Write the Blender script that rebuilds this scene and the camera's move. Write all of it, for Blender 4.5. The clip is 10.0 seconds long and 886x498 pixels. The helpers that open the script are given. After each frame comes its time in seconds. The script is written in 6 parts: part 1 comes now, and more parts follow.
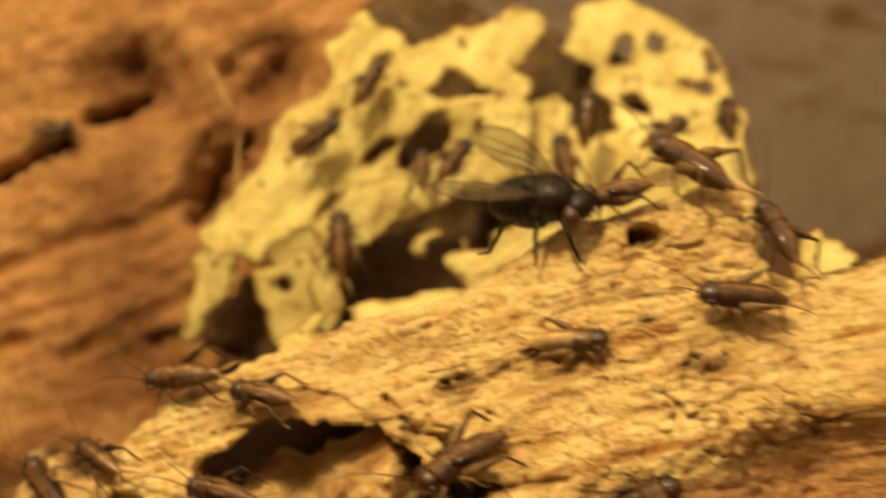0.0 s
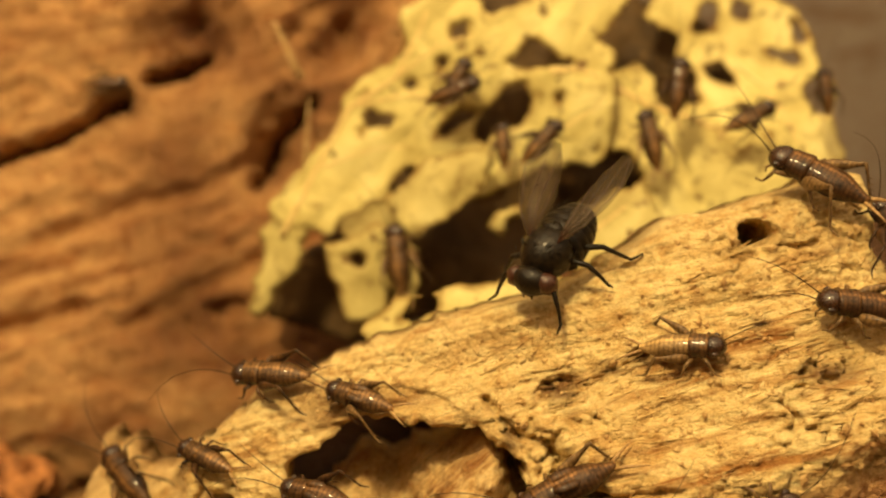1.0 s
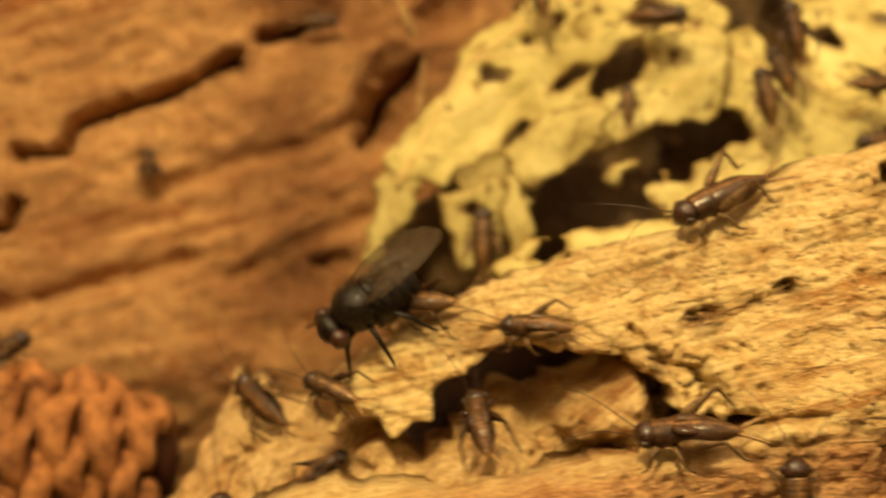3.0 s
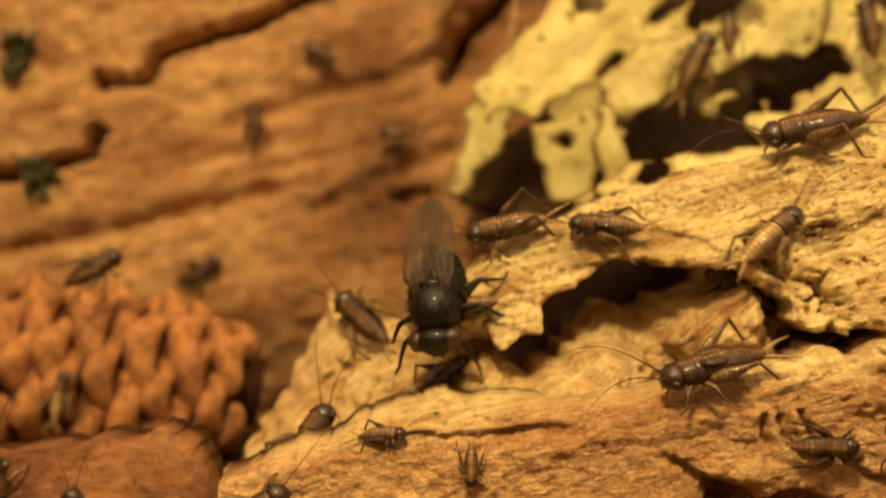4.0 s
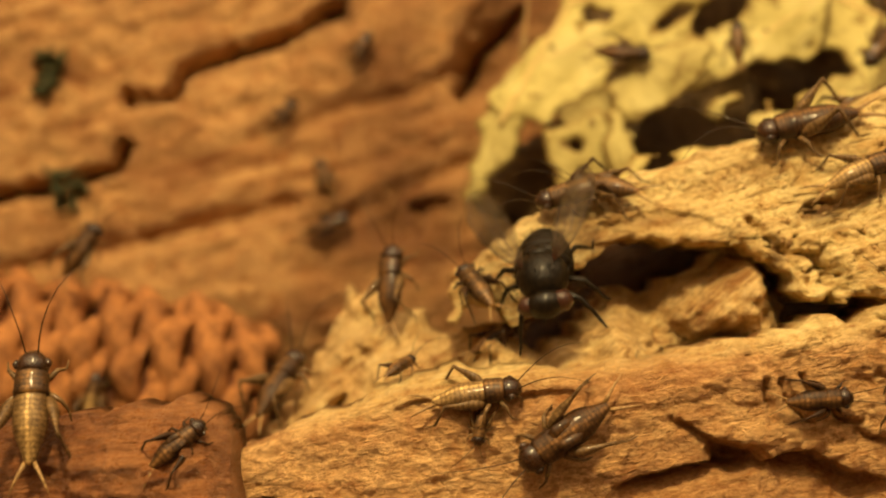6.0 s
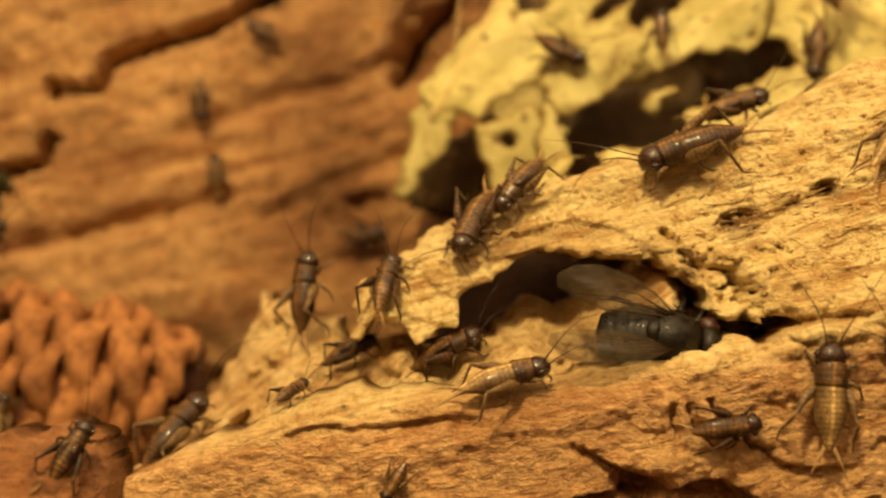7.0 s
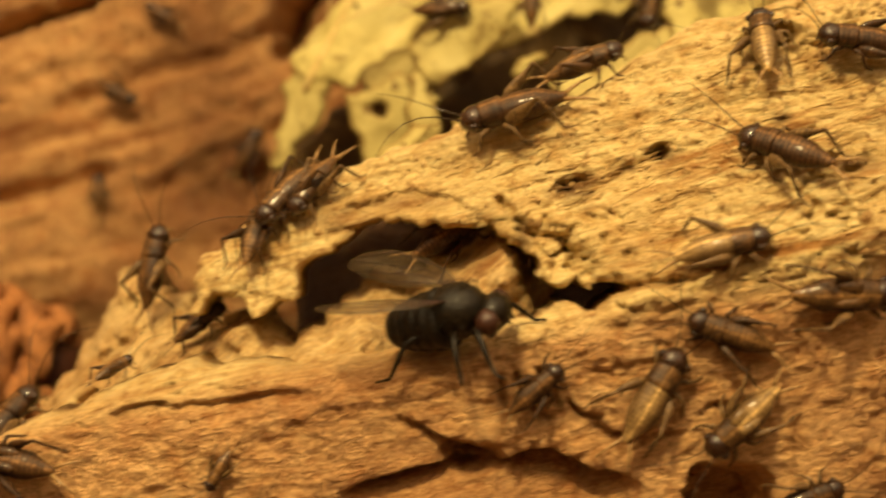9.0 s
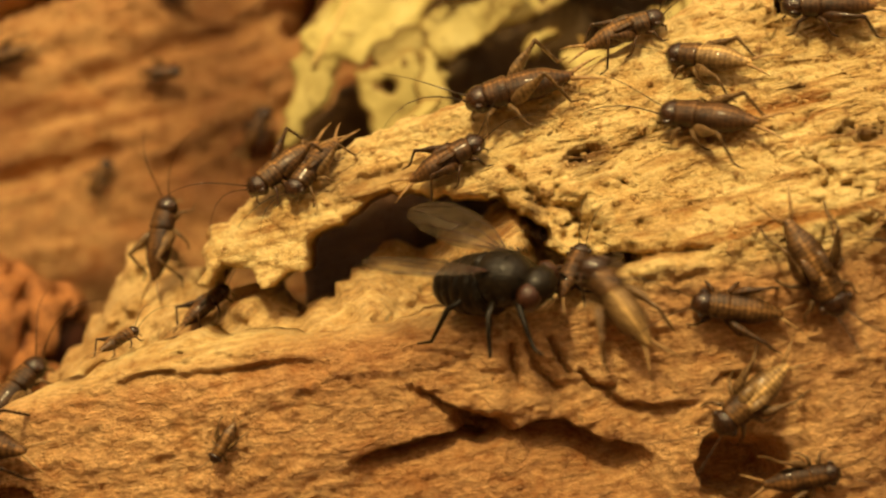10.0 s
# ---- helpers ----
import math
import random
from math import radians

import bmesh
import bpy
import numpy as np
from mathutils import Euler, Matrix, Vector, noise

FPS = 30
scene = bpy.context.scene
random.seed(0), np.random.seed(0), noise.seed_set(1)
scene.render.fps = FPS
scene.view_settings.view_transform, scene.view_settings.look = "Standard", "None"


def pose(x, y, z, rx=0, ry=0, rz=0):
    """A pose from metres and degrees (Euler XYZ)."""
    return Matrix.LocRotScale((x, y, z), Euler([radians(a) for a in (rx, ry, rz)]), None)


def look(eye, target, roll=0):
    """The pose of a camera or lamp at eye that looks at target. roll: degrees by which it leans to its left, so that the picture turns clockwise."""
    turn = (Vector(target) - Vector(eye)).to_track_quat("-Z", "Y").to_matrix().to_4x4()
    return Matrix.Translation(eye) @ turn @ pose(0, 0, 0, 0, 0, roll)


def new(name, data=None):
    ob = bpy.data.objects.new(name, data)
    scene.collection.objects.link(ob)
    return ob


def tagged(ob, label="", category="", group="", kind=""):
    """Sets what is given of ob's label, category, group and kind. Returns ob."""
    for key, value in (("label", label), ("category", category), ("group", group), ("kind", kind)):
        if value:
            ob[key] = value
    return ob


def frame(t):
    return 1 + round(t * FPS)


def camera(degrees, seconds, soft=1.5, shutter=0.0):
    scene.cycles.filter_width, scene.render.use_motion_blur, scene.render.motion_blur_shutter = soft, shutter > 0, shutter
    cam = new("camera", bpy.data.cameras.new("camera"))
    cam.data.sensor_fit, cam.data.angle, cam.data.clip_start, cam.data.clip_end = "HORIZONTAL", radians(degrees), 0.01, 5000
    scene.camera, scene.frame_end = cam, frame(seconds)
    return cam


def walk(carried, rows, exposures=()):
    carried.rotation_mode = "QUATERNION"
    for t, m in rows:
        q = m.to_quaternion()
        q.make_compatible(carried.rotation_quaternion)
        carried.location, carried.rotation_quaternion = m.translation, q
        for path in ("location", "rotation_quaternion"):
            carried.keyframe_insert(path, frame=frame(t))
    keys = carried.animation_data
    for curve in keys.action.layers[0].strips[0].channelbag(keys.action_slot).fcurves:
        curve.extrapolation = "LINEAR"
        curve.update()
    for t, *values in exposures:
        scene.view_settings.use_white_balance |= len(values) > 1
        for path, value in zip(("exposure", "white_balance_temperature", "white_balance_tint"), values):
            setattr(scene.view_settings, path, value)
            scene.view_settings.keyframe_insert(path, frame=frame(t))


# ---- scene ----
cam = camera(35, 10.0, soft=2.0, shutter=0.5)
# a close-up lens: only a shallow band of depth is sharp
cam.data.dof.use_dof = True
cam.data.dof.focus_distance = 0.134
cam.data.dof.aperture_fstop = 20.0
walk(cam, [
    (0, pose(0.01405, -0.00328, 0.10145, 73.278, 0.803, -3.234)),
    (0.1, pose(0.01114, 0.00019, 0.10428, 72.221, 0.690, -2.927)),
    (0.2, pose(0.00854, 0.00329, 0.10682, 71.274, 0.588, -2.653)),
    (0.3, pose(0.00771, 0.00427, 0.10762, 70.975, 0.556, -2.566)),
    (0.4, pose(0.00775, 0.00423, 0.10759, 70.988, 0.558, -2.569)),
    (0.5, pose(0.00799, 0.00394, 0.10735, 71.076, 0.567, -2.595)),
    (1, pose(0.00474, 0.00511, 0.10737, 69.893, 0.338, -2.856)),
    (1.5, pose(0.00586, 0.00568, 0.10581, 69.990, 0.304, -2.946)),
    (2, pose(0.00660, 0.00526, 0.10264, 70.167, 0.208, -2.553)),
    (2.5, pose(0.00424, 0.00250, 0.10126, 70.334, -0.082, -2.586)),
    (2.7, pose(-0.00026, 0.00092, 0.10103, 70.362, -0.471, -2.532)),
    (2.9, pose(-0.00663, -0.00054, 0.10060, 70.349, -0.698, -2.299)),
    (3, pose(-0.00985, -0.00096, 0.10065, 70.444, -0.716, -2.085)),
    (3.2, pose(-0.01345, -0.00171, 0.10001, 70.691, -0.622, -1.784)),
    (4.3, pose(-0.01950, -0.00151, 0.08922, 69.920, -1.746, -0.683)),
    (4.5, pose(-0.01998, -0.00309, 0.08785, 69.927, -1.683, -1.082)),
    (5, pose(-0.02084, -0.00840, 0.08331, 71.242, -1.769, -0.781)),
    (5.2, pose(-0.02130, -0.01007, 0.08335, 71.675, -1.667, -0.787)),
    (6.3, pose(-0.01442, -0.01006, 0.08600, 72.781, -0.564, 0.135)),
    (6.5, pose(-0.01179, -0.00864, 0.08558, 72.747, -0.667, 0.118)),
    (7, pose(-0.00682, -0.00136, 0.08873, 71.018, -0.402, 0.194)),
    (7.3, pose(-0.00361, -0.00072, 0.08839, 70.539, -0.215, 0.104)),
    (7.5, pose(0.00000, 0.00000, 0.08800, 69.999, -0.004, 0.003)),
    (7.7, pose(0.00318, -0.00005, 0.08793, 69.919, 0.217, -0.257)),
    (8, pose(0.00579, -0.00009, 0.08787, 69.853, 0.397, -0.470)),
    (8.2, pose(0.00767, 0.00008, 0.08811, 69.848, 0.523, -0.518)),
    (8.3, pose(0.00904, 0.00021, 0.08829, 69.845, 0.614, -0.552)),
    (8.4, pose(0.01093, 0.00038, 0.08853, 69.840, 0.740, -0.600)),
    (8.5, pose(0.01229, 0.00051, 0.08870, 69.837, 0.831, -0.634)),
    (8.6, pose(0.01448, 0.00062, 0.08900, 69.830, 1.013, -0.490)),
    (8.7, pose(0.01457, 0.00063, 0.08902, 69.830, 1.021, -0.484)),
    (8.8, pose(0.01324, 0.00056, 0.08883, 69.834, 0.910, -0.572)),
    (8.9, pose(0.01124, 0.00046, 0.08855, 69.840, 0.744, -0.703)),
    (9, pose(0.00753, 0.00027, 0.08804, 69.852, 0.435, -0.946)),
    (9.1, pose(0.00678, 0.00057, 0.08751, 69.854, 0.382, -0.865)),
    (9.2, pose(0.00614, 0.00083, 0.08705, 69.855, 0.336, -0.794)),
    (9.3, pose(0.00576, 0.00098, 0.08678, 69.856, 0.309, -0.754)),
    (9.4, pose(0.00526, 0.00118, 0.08643, 69.857, 0.274, -0.699)),
    (9.5, pose(0.00504, 0.00127, 0.08627, 69.858, 0.258, -0.675)),
    (10, pose(0.00713, 0.00050, 0.08511, 69.769, 0.336, -0.630)),
])

# ---- light: one warm lamp above the box, dim warm surroundings ----
world = bpy.data.worlds.new("world")
world.use_nodes = True
world.node_tree.nodes["Background"].inputs[0].default_value = (1.0, 0.68, 0.36, 1)
world.node_tree.nodes["Background"].inputs[1].default_value = 1.58
scene.world = world
scene.view_settings.exposure = 0.0
lamp = new("lamp_light", bpy.data.lights.new("lamp_light", "AREA"))
lamp.data.shape = "DISK"
lamp.data.size = 0.042
lamp.data.energy = 1.12
lamp.data.color = (1.0, 0.735, 0.330)
lamp.matrix_world = look((-0.055, 0.025, 0.33), (0.0, 0.14, 0.05))

# ---- forms: pure shape functions, in units of U metres ----
U = 0.135
BASE = pose(0, 0, 0.088, 70)      # right, up and towards the viewer


def lattice(ix, iy, seed):
    h = (ix.astype(np.int64) * 374761393 + iy.astype(np.int64) * 668265263 + seed * 974711) & 0x7FFFFFFF
    h = ((h ^ (h >> 13)) * 1274126177) & 0x7FFFFFFF
    return ((h ^ (h >> 16)) & 0xFFFF) / 65535.0


def vnoise(x, y, seed=0):
    x, y = np.asarray(x, float), np.asarray(y, float)
    ix, iy = np.floor(x), np.floor(y)
    fx, fy = x - ix, y - iy
    fx, fy = fx * fx * (3 - 2 * fx), fy * fy * (3 - 2 * fy)
    a, b = lattice(ix, iy, seed), lattice(ix + 1, iy, seed)
    c, d = lattice(ix, iy + 1, seed), lattice(ix + 1, iy + 1, seed)
    return (a + (b - a) * fx) * (1 - fy) + (c + (d - c) * fx) * fy - 0.5


def fbm(x, y, seed=0, octaves=4):
    s, a = 0.0, 1.0
    for k in range(octaves):
        s = s + a * vnoise(x * 2 ** k + 17.3 * k, y * 2 ** k - 9.1 * k, seed + k)
        a *= 0.5
    return s


CREST_U = (-0.6, -0.3, -0.166, -0.07, 0.025, 0.132, 0.235, 0.4, 0.9)
CREST_V = (-0.22, -0.135, -0.096, -0.079, -0.073, -0.050, -0.027, 0.0, 0.05)


def crest(u):
    return np.interp(u, CREST_U, CREST_V)


def log_depth(u, v):
    """Smooth depth of the front log: a sloping top over a steep lower face."""
    up = 1.0376 - 0.372 * u + 0.598 * v
    low = 0.947 - 0.06 * u - 0.10 * np.minimum(0, v + 0.16)
    k = 1 / (1 + np.exp(-(v - crest(u) - 0.004) / 0.010))
    right = np.clip((u - 0.30) / 0.12, 0, 1)
    return up * k + low * (1 - k) + 0.05 * right * right


def inner_depth(u, v):
        return 1.06 - 0.75 * np.minimum(0, u + 0.03) + 0.25 * np.maximum(0, v + 0.055) + 1.5 * np.minimum(0, v + 0.055)


def hollow_depth(u, v):
    return inner_depth(u, v) - 0.055


def back_depth(u, v):
    return 1.565 + 0.10 * np.maximum(0, u + 0.05) + 0.12 * (v - 0.1) ** 2 + 0.9 * np.maximum(0, -0.02 - v) ** 1.3


def leaf_depth(u, v):
    return 1.37 - 0.25 * np.minimum(0, u - 0.2) + 0.03 * (v - 0.2)


def plate_depth(u, v):
    return 0.915 + 0.3 * (v + 0.11)


def cone_depth(u, v):
    return 1.32 + 0 * u


def leaf_top(u, v):
    return leaf_depth(u, v) - 0.032


DEPTHS = {"hollow": hollow_depth, "far_side": lambda u, v: log_depth(u, v) + 0.10, "cone": cone_depth, "log": log_depth, "inner": inner_depth, "back": back_depth, "leaf": leaf_top, "plate": plate_depth}


def outline_gap(x, y, poly):
    """Signed distance to a closed outline, positive inside, with the nearest outline point."""
    best = np.full(x.shape, 1e9)
    qx, qy = np.zeros_like(x), np.zeros_like(x)
    inside = np.zeros(x.shape, bool)
    for (ax, ay), (bx, by) in zip(poly, poly[1:] + poly[:1]):
        ex, ey = bx - ax, by - ay
        t = np.clip(((x - ax) * ex + (y - ay) * ey) / (ex * ex + ey * ey + 1e-12), 0, 1)
        px, py = ax + t * ex, ay + t * ey
        g = (x - px) ** 2 + (y - py) ** 2
        near = g < best
        best = np.where(near, g, best)
        qx, qy = np.where(near, px, qx), np.where(near, py, qy)
        if ay != by:
            cross = (ay > y) != (by > y)
            inside ^= cross & (x < ex * (y - ay) / ey + ax)
    return np.where(inside, 1, -1) * np.sqrt(best), qx, qy


def roughen(poly, step, amount, seed):
    """An outline with more points and a broken, uneven run."""
    out = []
    for (ax, ay), (bx, by) in zip(poly, poly[1:] + poly[:1]):
        length = math.hypot(bx - ax, by - ay)
        n = max(1, int(length / step))
        for i in range(n):
            t = i / n
            x, y = ax + (bx - ax) * t, ay + (by - ay) * t
            w = (amount(x, y) if callable(amount) else amount) * (2 * float(fbm(np.array(x * 60), np.array(y * 60), seed, 3)))
            out.append((x - w * (by - ay) / (length + 1e-9), y + w * (bx - ax) / (length + 1e-9)))
    return out


def slab_mesh(name, poly, depth, relief, thick, cell, material, holes=(), rounding=0.02, fall=0.015, back=None, fine=None, dry=0.0):
    """A solid piece with a given outline, a shaped front, rounded rims and a back."""
    xs, ys = [p[0] for p in poly], [p[1] for p in poly]
    gx = np.arange(min(xs) - cell, max(xs) + 2 * cell, cell)
    gy = np.arange(min(ys) - cell, max(ys) + 2 * cell, cell)
    if fine:                                  # coarser steps outside the part that is seen near by
        gx = np.concatenate([gx[(gx > fine[0]) & (gx < fine[1])], np.arange(min(xs) - cell, fine[0], 6 * cell), np.arange(fine[1], max(xs) + 6 * cell, 6 * cell)])
        gy = np.concatenate([gy[gy > fine[2]], np.arange(min(ys) - cell, fine[2], 6 * cell)])
        gx, gy = np.unique(gx), np.unique(gy)
    x, y = np.meshgrid(gx, gy)
    gap, qx, qy = outline_gap(x, y, poly)
    for hole in holes:
        g, hx, hy = outline_gap(x, y, hole)
        swap = -g < gap
        gap, qx, qy = np.where(swap, -g, gap), np.where(swap, hx, qx), np.where(swap, hy, qy)
    keep = gap > -0.72 * cell
    move = np.abs(gap) < 0.5 * cell
    move |= keep & (gap < 0)
    x, y = np.where(move, qx, x), np.where(move, qy, y)
    edge = np.clip(1 - np.maximum(gap, 0) / rounding, 0, 1)
    d = depth(x, y) + relief(x, y) * (1 - 0.4 * edge) + fall * edge ** 2.5
    cols = x.shape[1]
    quad = keep[:-1, :-1] & keep[1:, :-1] & keep[:-1, 1:] & keep[1:, 1:]
    r, c = np.nonzero(quad)
    f = np.stack([r * cols + c, r * cols + c + 1, (r + 1) * cols + c + 1, (r + 1) * cols + c], 1)
    used, f = np.unique(f, return_inverse=True)
    f = f.reshape(-1, 4)
    n = len(used)
    front = np.stack([x.ravel()[used] * U, y.ravel()[used] * U, -d.ravel()[used] * U], 1)
    rear = front.copy()
    rear[:, 2] = -(back(x, y).ravel()[used] if back else d.ravel()[used] + thick) * U
    e = np.concatenate([f[:, [0, 1]], f[:, [1, 2]], f[:, [2, 3]], f[:, [3, 0]]])
    key = np.sort(e, 1)
    _, first, count = np.unique(key[:, 0] * n + key[:, 1], return_index=True, return_counts=True)
    rim = e[first[count == 1]]
    side = np.stack([rim[:, 1], rim[:, 0], rim[:, 0] + n, rim[:, 1] + n], 1)
    faces = np.concatenate([f, f[:, ::-1] + n, side])
    me = bpy.data.meshes.new(name)
    me.from_pydata(np.concatenate([front, rear]).tolist(), [], faces.tolist())
    me.polygons.foreach_set("use_smooth", np.ones(len(faces), bool))
    me.materials.append(material)
    if dry:                                   # how near each point lies to the gnawed edge
        near = np.exp(-np.maximum(gap, 0) / dry).ravel()[used]
        me.attributes.new("dry_edge", "FLOAT", "POINT").data.foreach_set("value", np.concatenate([near, near]).astype(np.float32))
    me.update()
    return me


def along(u, v, degrees):
    a = radians(degrees)
    return u * math.cos(a) + v * math.sin(a), -u * math.sin(a) + v * math.cos(a)


def groove(u, v, line, width):
    """1 on a line of points, falling to 0 at its width."""
    best = np.full(np.shape(u), 1e9)
    for (ax, ay), (bx, by) in zip(line, line[1:]):
        ex, ey = bx - ax, by - ay
        t = np.clip(((u - ax) * ex + (v - ay) * ey) / (ex * ex + ey * ey), 0, 1)
        best = np.minimum(best, (u - ax - t * ex) ** 2 + (v - ay - t * ey) ** 2)
    return np.clip(1 - np.sqrt(best) / width, 0, 1)


def ledge(u, v, line, deep, decay, seed):
    """A broken layer edge: the wood below the line lies deeper and comes back gradually."""
    lu, lv = [p[0] for p in line], [p[1] for p in line]
    edge = np.interp(u, lu, lv) + 0.003 * fbm(u * 70, 0 * u, seed, 3)
    ends = np.clip(np.minimum(u - lu[0], lu[-1] - u) / 0.02, 0, 1)
    down = edge - v
    return deep * ends * np.clip(down / 0.0025, 0, 1) * np.exp(-np.maximum(down, 0) / decay)


def dent(u, v, cu, cv, ru, rv, turn=0):
    a, b = along(u - cu, v - cv, turn)
    return np.clip(1 - np.sqrt((a / ru) ** 2 + (b / rv) ** 2), 0, 1)


# ---- materials ----
def shade(name):
    m = bpy.data.materials.new(name)
    m.use_nodes = True
    return m, m.node_tree.nodes, m.node_tree.links, m.node_tree.nodes["Principled BSDF"]


def ramp(nodes, links, source, stops):
    r = nodes.new("ShaderNodeValToRGB")
    while len(r.color_ramp.elements) < len(stops):
        r.color_ramp.elements.new(0.5)
    for e, (p, c) in zip(r.color_ramp.elements, stops):
        e.position, e.color = p, (*c, 1)
    links.new(source, r.inputs[0])
    return r.outputs[0]


def mixed(nodes, links, a, b, factor, mode="MIX"):
    n = nodes.new("ShaderNodeMix")
    n.data_type, n.blend_type = "RGBA", mode
    for sock, val in ((n.inputs[0], factor), (n.inputs[6], a), (n.inputs[7], b)):
        if hasattr(val, "links"):
            links.new(val, sock)
        else:
            sock.default_value = val
    return n.outputs[2]


def noise_of(nodes, links, vec, scale, detail=6, rough=0.6, distort=0.0):
    n = nodes.new("ShaderNodeTexNoise")
    n.inputs["Scale"].default_value = scale
    n.inputs["Detail"].default_value = detail
    n.inputs["Roughness"].default_value = rough
    n.inputs["Distortion"].default_value = distort
    links.new(vec, n.inputs["Vector"])
    return n.outputs[0]


def coords(nodes, links, turn=0, stretch=(1, 1, 1)):
    tc = nodes.new("ShaderNodeTexCoord")
    mp = nodes.new("ShaderNodeMapping")
    mp.vector_type = "TEXTURE"
    mp.inputs["Rotation"].default_value = (0, 0, radians(turn))
    mp.inputs["Scale"].default_value = stretch
    links.new(tc.outputs["Object"], mp.inputs[0])
    return tc.outputs["Object"], mp.outputs[0]


def wood(name, dark, mid, light, turn=14, rough=0.75, stain=0.5, speck=0.5, lower=None, blots=()):
    """Weathered wood: long fibres, blotches, small dark pits."""
    m, nodes, links, bsdf = shade(name)
    plain, grain = coords(nodes, links, turn, (9, 1, 3))
    fibre = noise_of(nodes, links, grain, 1900, 8, 0.65)
    blotch = noise_of(nodes, links, plain, 75, 5, 0.6, 0.4)
    col = ramp(nodes, links, fibre, [(0.30, dark), (0.47, mid), (0.66, light)])
    big = ramp(nodes, links, blotch, [(0.36, dark), (0.56, light)])
    col = mixed(nodes, links, col, big, stain)
    streak = noise_of(nodes, links, grain, 420, 7, 0.72, 0.3)
    spread = ramp(nodes, links, noise_of(nodes, links, grain, 110, 4, 0.6, 0.3), [(0.46, (0.15, 0.15, 0.15)), (0.60, (1, 1, 1))])
    veins = mixed(nodes, links, (1, 1, 1, 1), ramp(nodes, links, streak, [(0.40, (0.52, 0.32, 0.17)), (0.49, (1, 1, 1))]), spread)
    col = mixed(nodes, links, veins, col, 1.0, "MULTIPLY")
    if lower:                                 # the lower face is browner wood, its weaker lamplight partly put into the tones
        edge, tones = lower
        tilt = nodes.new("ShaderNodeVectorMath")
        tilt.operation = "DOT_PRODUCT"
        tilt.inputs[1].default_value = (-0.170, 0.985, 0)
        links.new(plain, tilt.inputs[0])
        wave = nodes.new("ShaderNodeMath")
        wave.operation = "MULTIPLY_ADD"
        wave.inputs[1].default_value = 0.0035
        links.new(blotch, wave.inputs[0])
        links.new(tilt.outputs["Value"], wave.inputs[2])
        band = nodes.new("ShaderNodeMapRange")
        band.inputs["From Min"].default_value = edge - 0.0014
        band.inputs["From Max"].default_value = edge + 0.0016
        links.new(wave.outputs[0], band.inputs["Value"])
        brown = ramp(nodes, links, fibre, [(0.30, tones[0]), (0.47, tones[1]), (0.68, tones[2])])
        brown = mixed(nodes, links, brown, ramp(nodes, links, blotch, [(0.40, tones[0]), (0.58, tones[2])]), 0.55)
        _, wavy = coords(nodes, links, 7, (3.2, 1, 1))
        crest_ = noise_of(nodes, links, wavy, 2300, 3, 0.6, 0.7)        # short fibre ends, used for bump and colour
        # pale streaks on the fibre crests paint in their glints
        toned = ramp(nodes, links, crest_, [(0.34, (0.76, 0.69, 0.62)), (0.50, (0.99, 0.98, 0.97)), (0.66, (1.24, 1.32, 1.38))])
        brown = mixed(nodes, links, toned, brown, 1.0, "MULTIPLY")
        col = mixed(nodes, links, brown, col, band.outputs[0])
    for cx, cy, rx, ry in blots:               # ragged darker blotches round the given points
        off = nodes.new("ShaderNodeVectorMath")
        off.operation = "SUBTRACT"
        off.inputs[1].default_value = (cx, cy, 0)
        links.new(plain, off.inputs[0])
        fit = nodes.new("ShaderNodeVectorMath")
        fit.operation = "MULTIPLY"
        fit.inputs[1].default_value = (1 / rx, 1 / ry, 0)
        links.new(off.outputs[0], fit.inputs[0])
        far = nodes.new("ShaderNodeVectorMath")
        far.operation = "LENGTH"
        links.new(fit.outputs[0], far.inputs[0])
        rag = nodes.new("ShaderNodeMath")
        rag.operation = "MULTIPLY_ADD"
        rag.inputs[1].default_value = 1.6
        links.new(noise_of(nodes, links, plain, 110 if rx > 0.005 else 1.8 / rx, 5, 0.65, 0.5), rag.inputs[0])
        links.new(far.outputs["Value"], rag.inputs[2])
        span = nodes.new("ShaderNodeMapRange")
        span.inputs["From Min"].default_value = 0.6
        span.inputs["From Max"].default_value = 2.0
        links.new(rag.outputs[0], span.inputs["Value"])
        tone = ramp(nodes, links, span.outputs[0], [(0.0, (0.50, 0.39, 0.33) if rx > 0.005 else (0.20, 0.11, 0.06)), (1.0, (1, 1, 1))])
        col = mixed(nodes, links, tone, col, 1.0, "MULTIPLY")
    flake = noise_of(nodes, links, plain, 430, 7, 0.7, 0.5)      # pale worn flakes between darker ones
    col = mixed(nodes, links, ramp(nodes, links, flake, [(0.37, (0.80, 0.68, 0.55)), (0.48, (1, 1, 1)), (0.66, (1.08, 1.12, 1.20))]), col, 1.0, "MULTIPLY")
    pits = noise_of(nodes, links, grain, 900, 3, 0.5)
    mask = ramp(nodes, links, pits, [(0.27, (1, 1, 1)), (0.36, (0, 0, 0))])
    lines = noise_of(nodes, links, grain, 520, 4, 0.6, 0.6)      # short hairline cracks along the grain
    hair = ramp(nodes, links, lines, [(0.482, (0, 0, 0)), (0.5, (1, 1, 1)), (0.518, (0, 0, 0))])
    where = ramp(nodes, links, noise_of(nodes, links, plain, 160, 3, 0.6), [(0.52, (0, 0, 0)), (0.60, (1, 1, 1))])
    cracks = mixed(nodes, links, hair, where, 1.0, "MULTIPLY")
    soft = mixed(nodes, links, (0, 0, 0, 1), cracks, 0.35 if speck else 0.0)
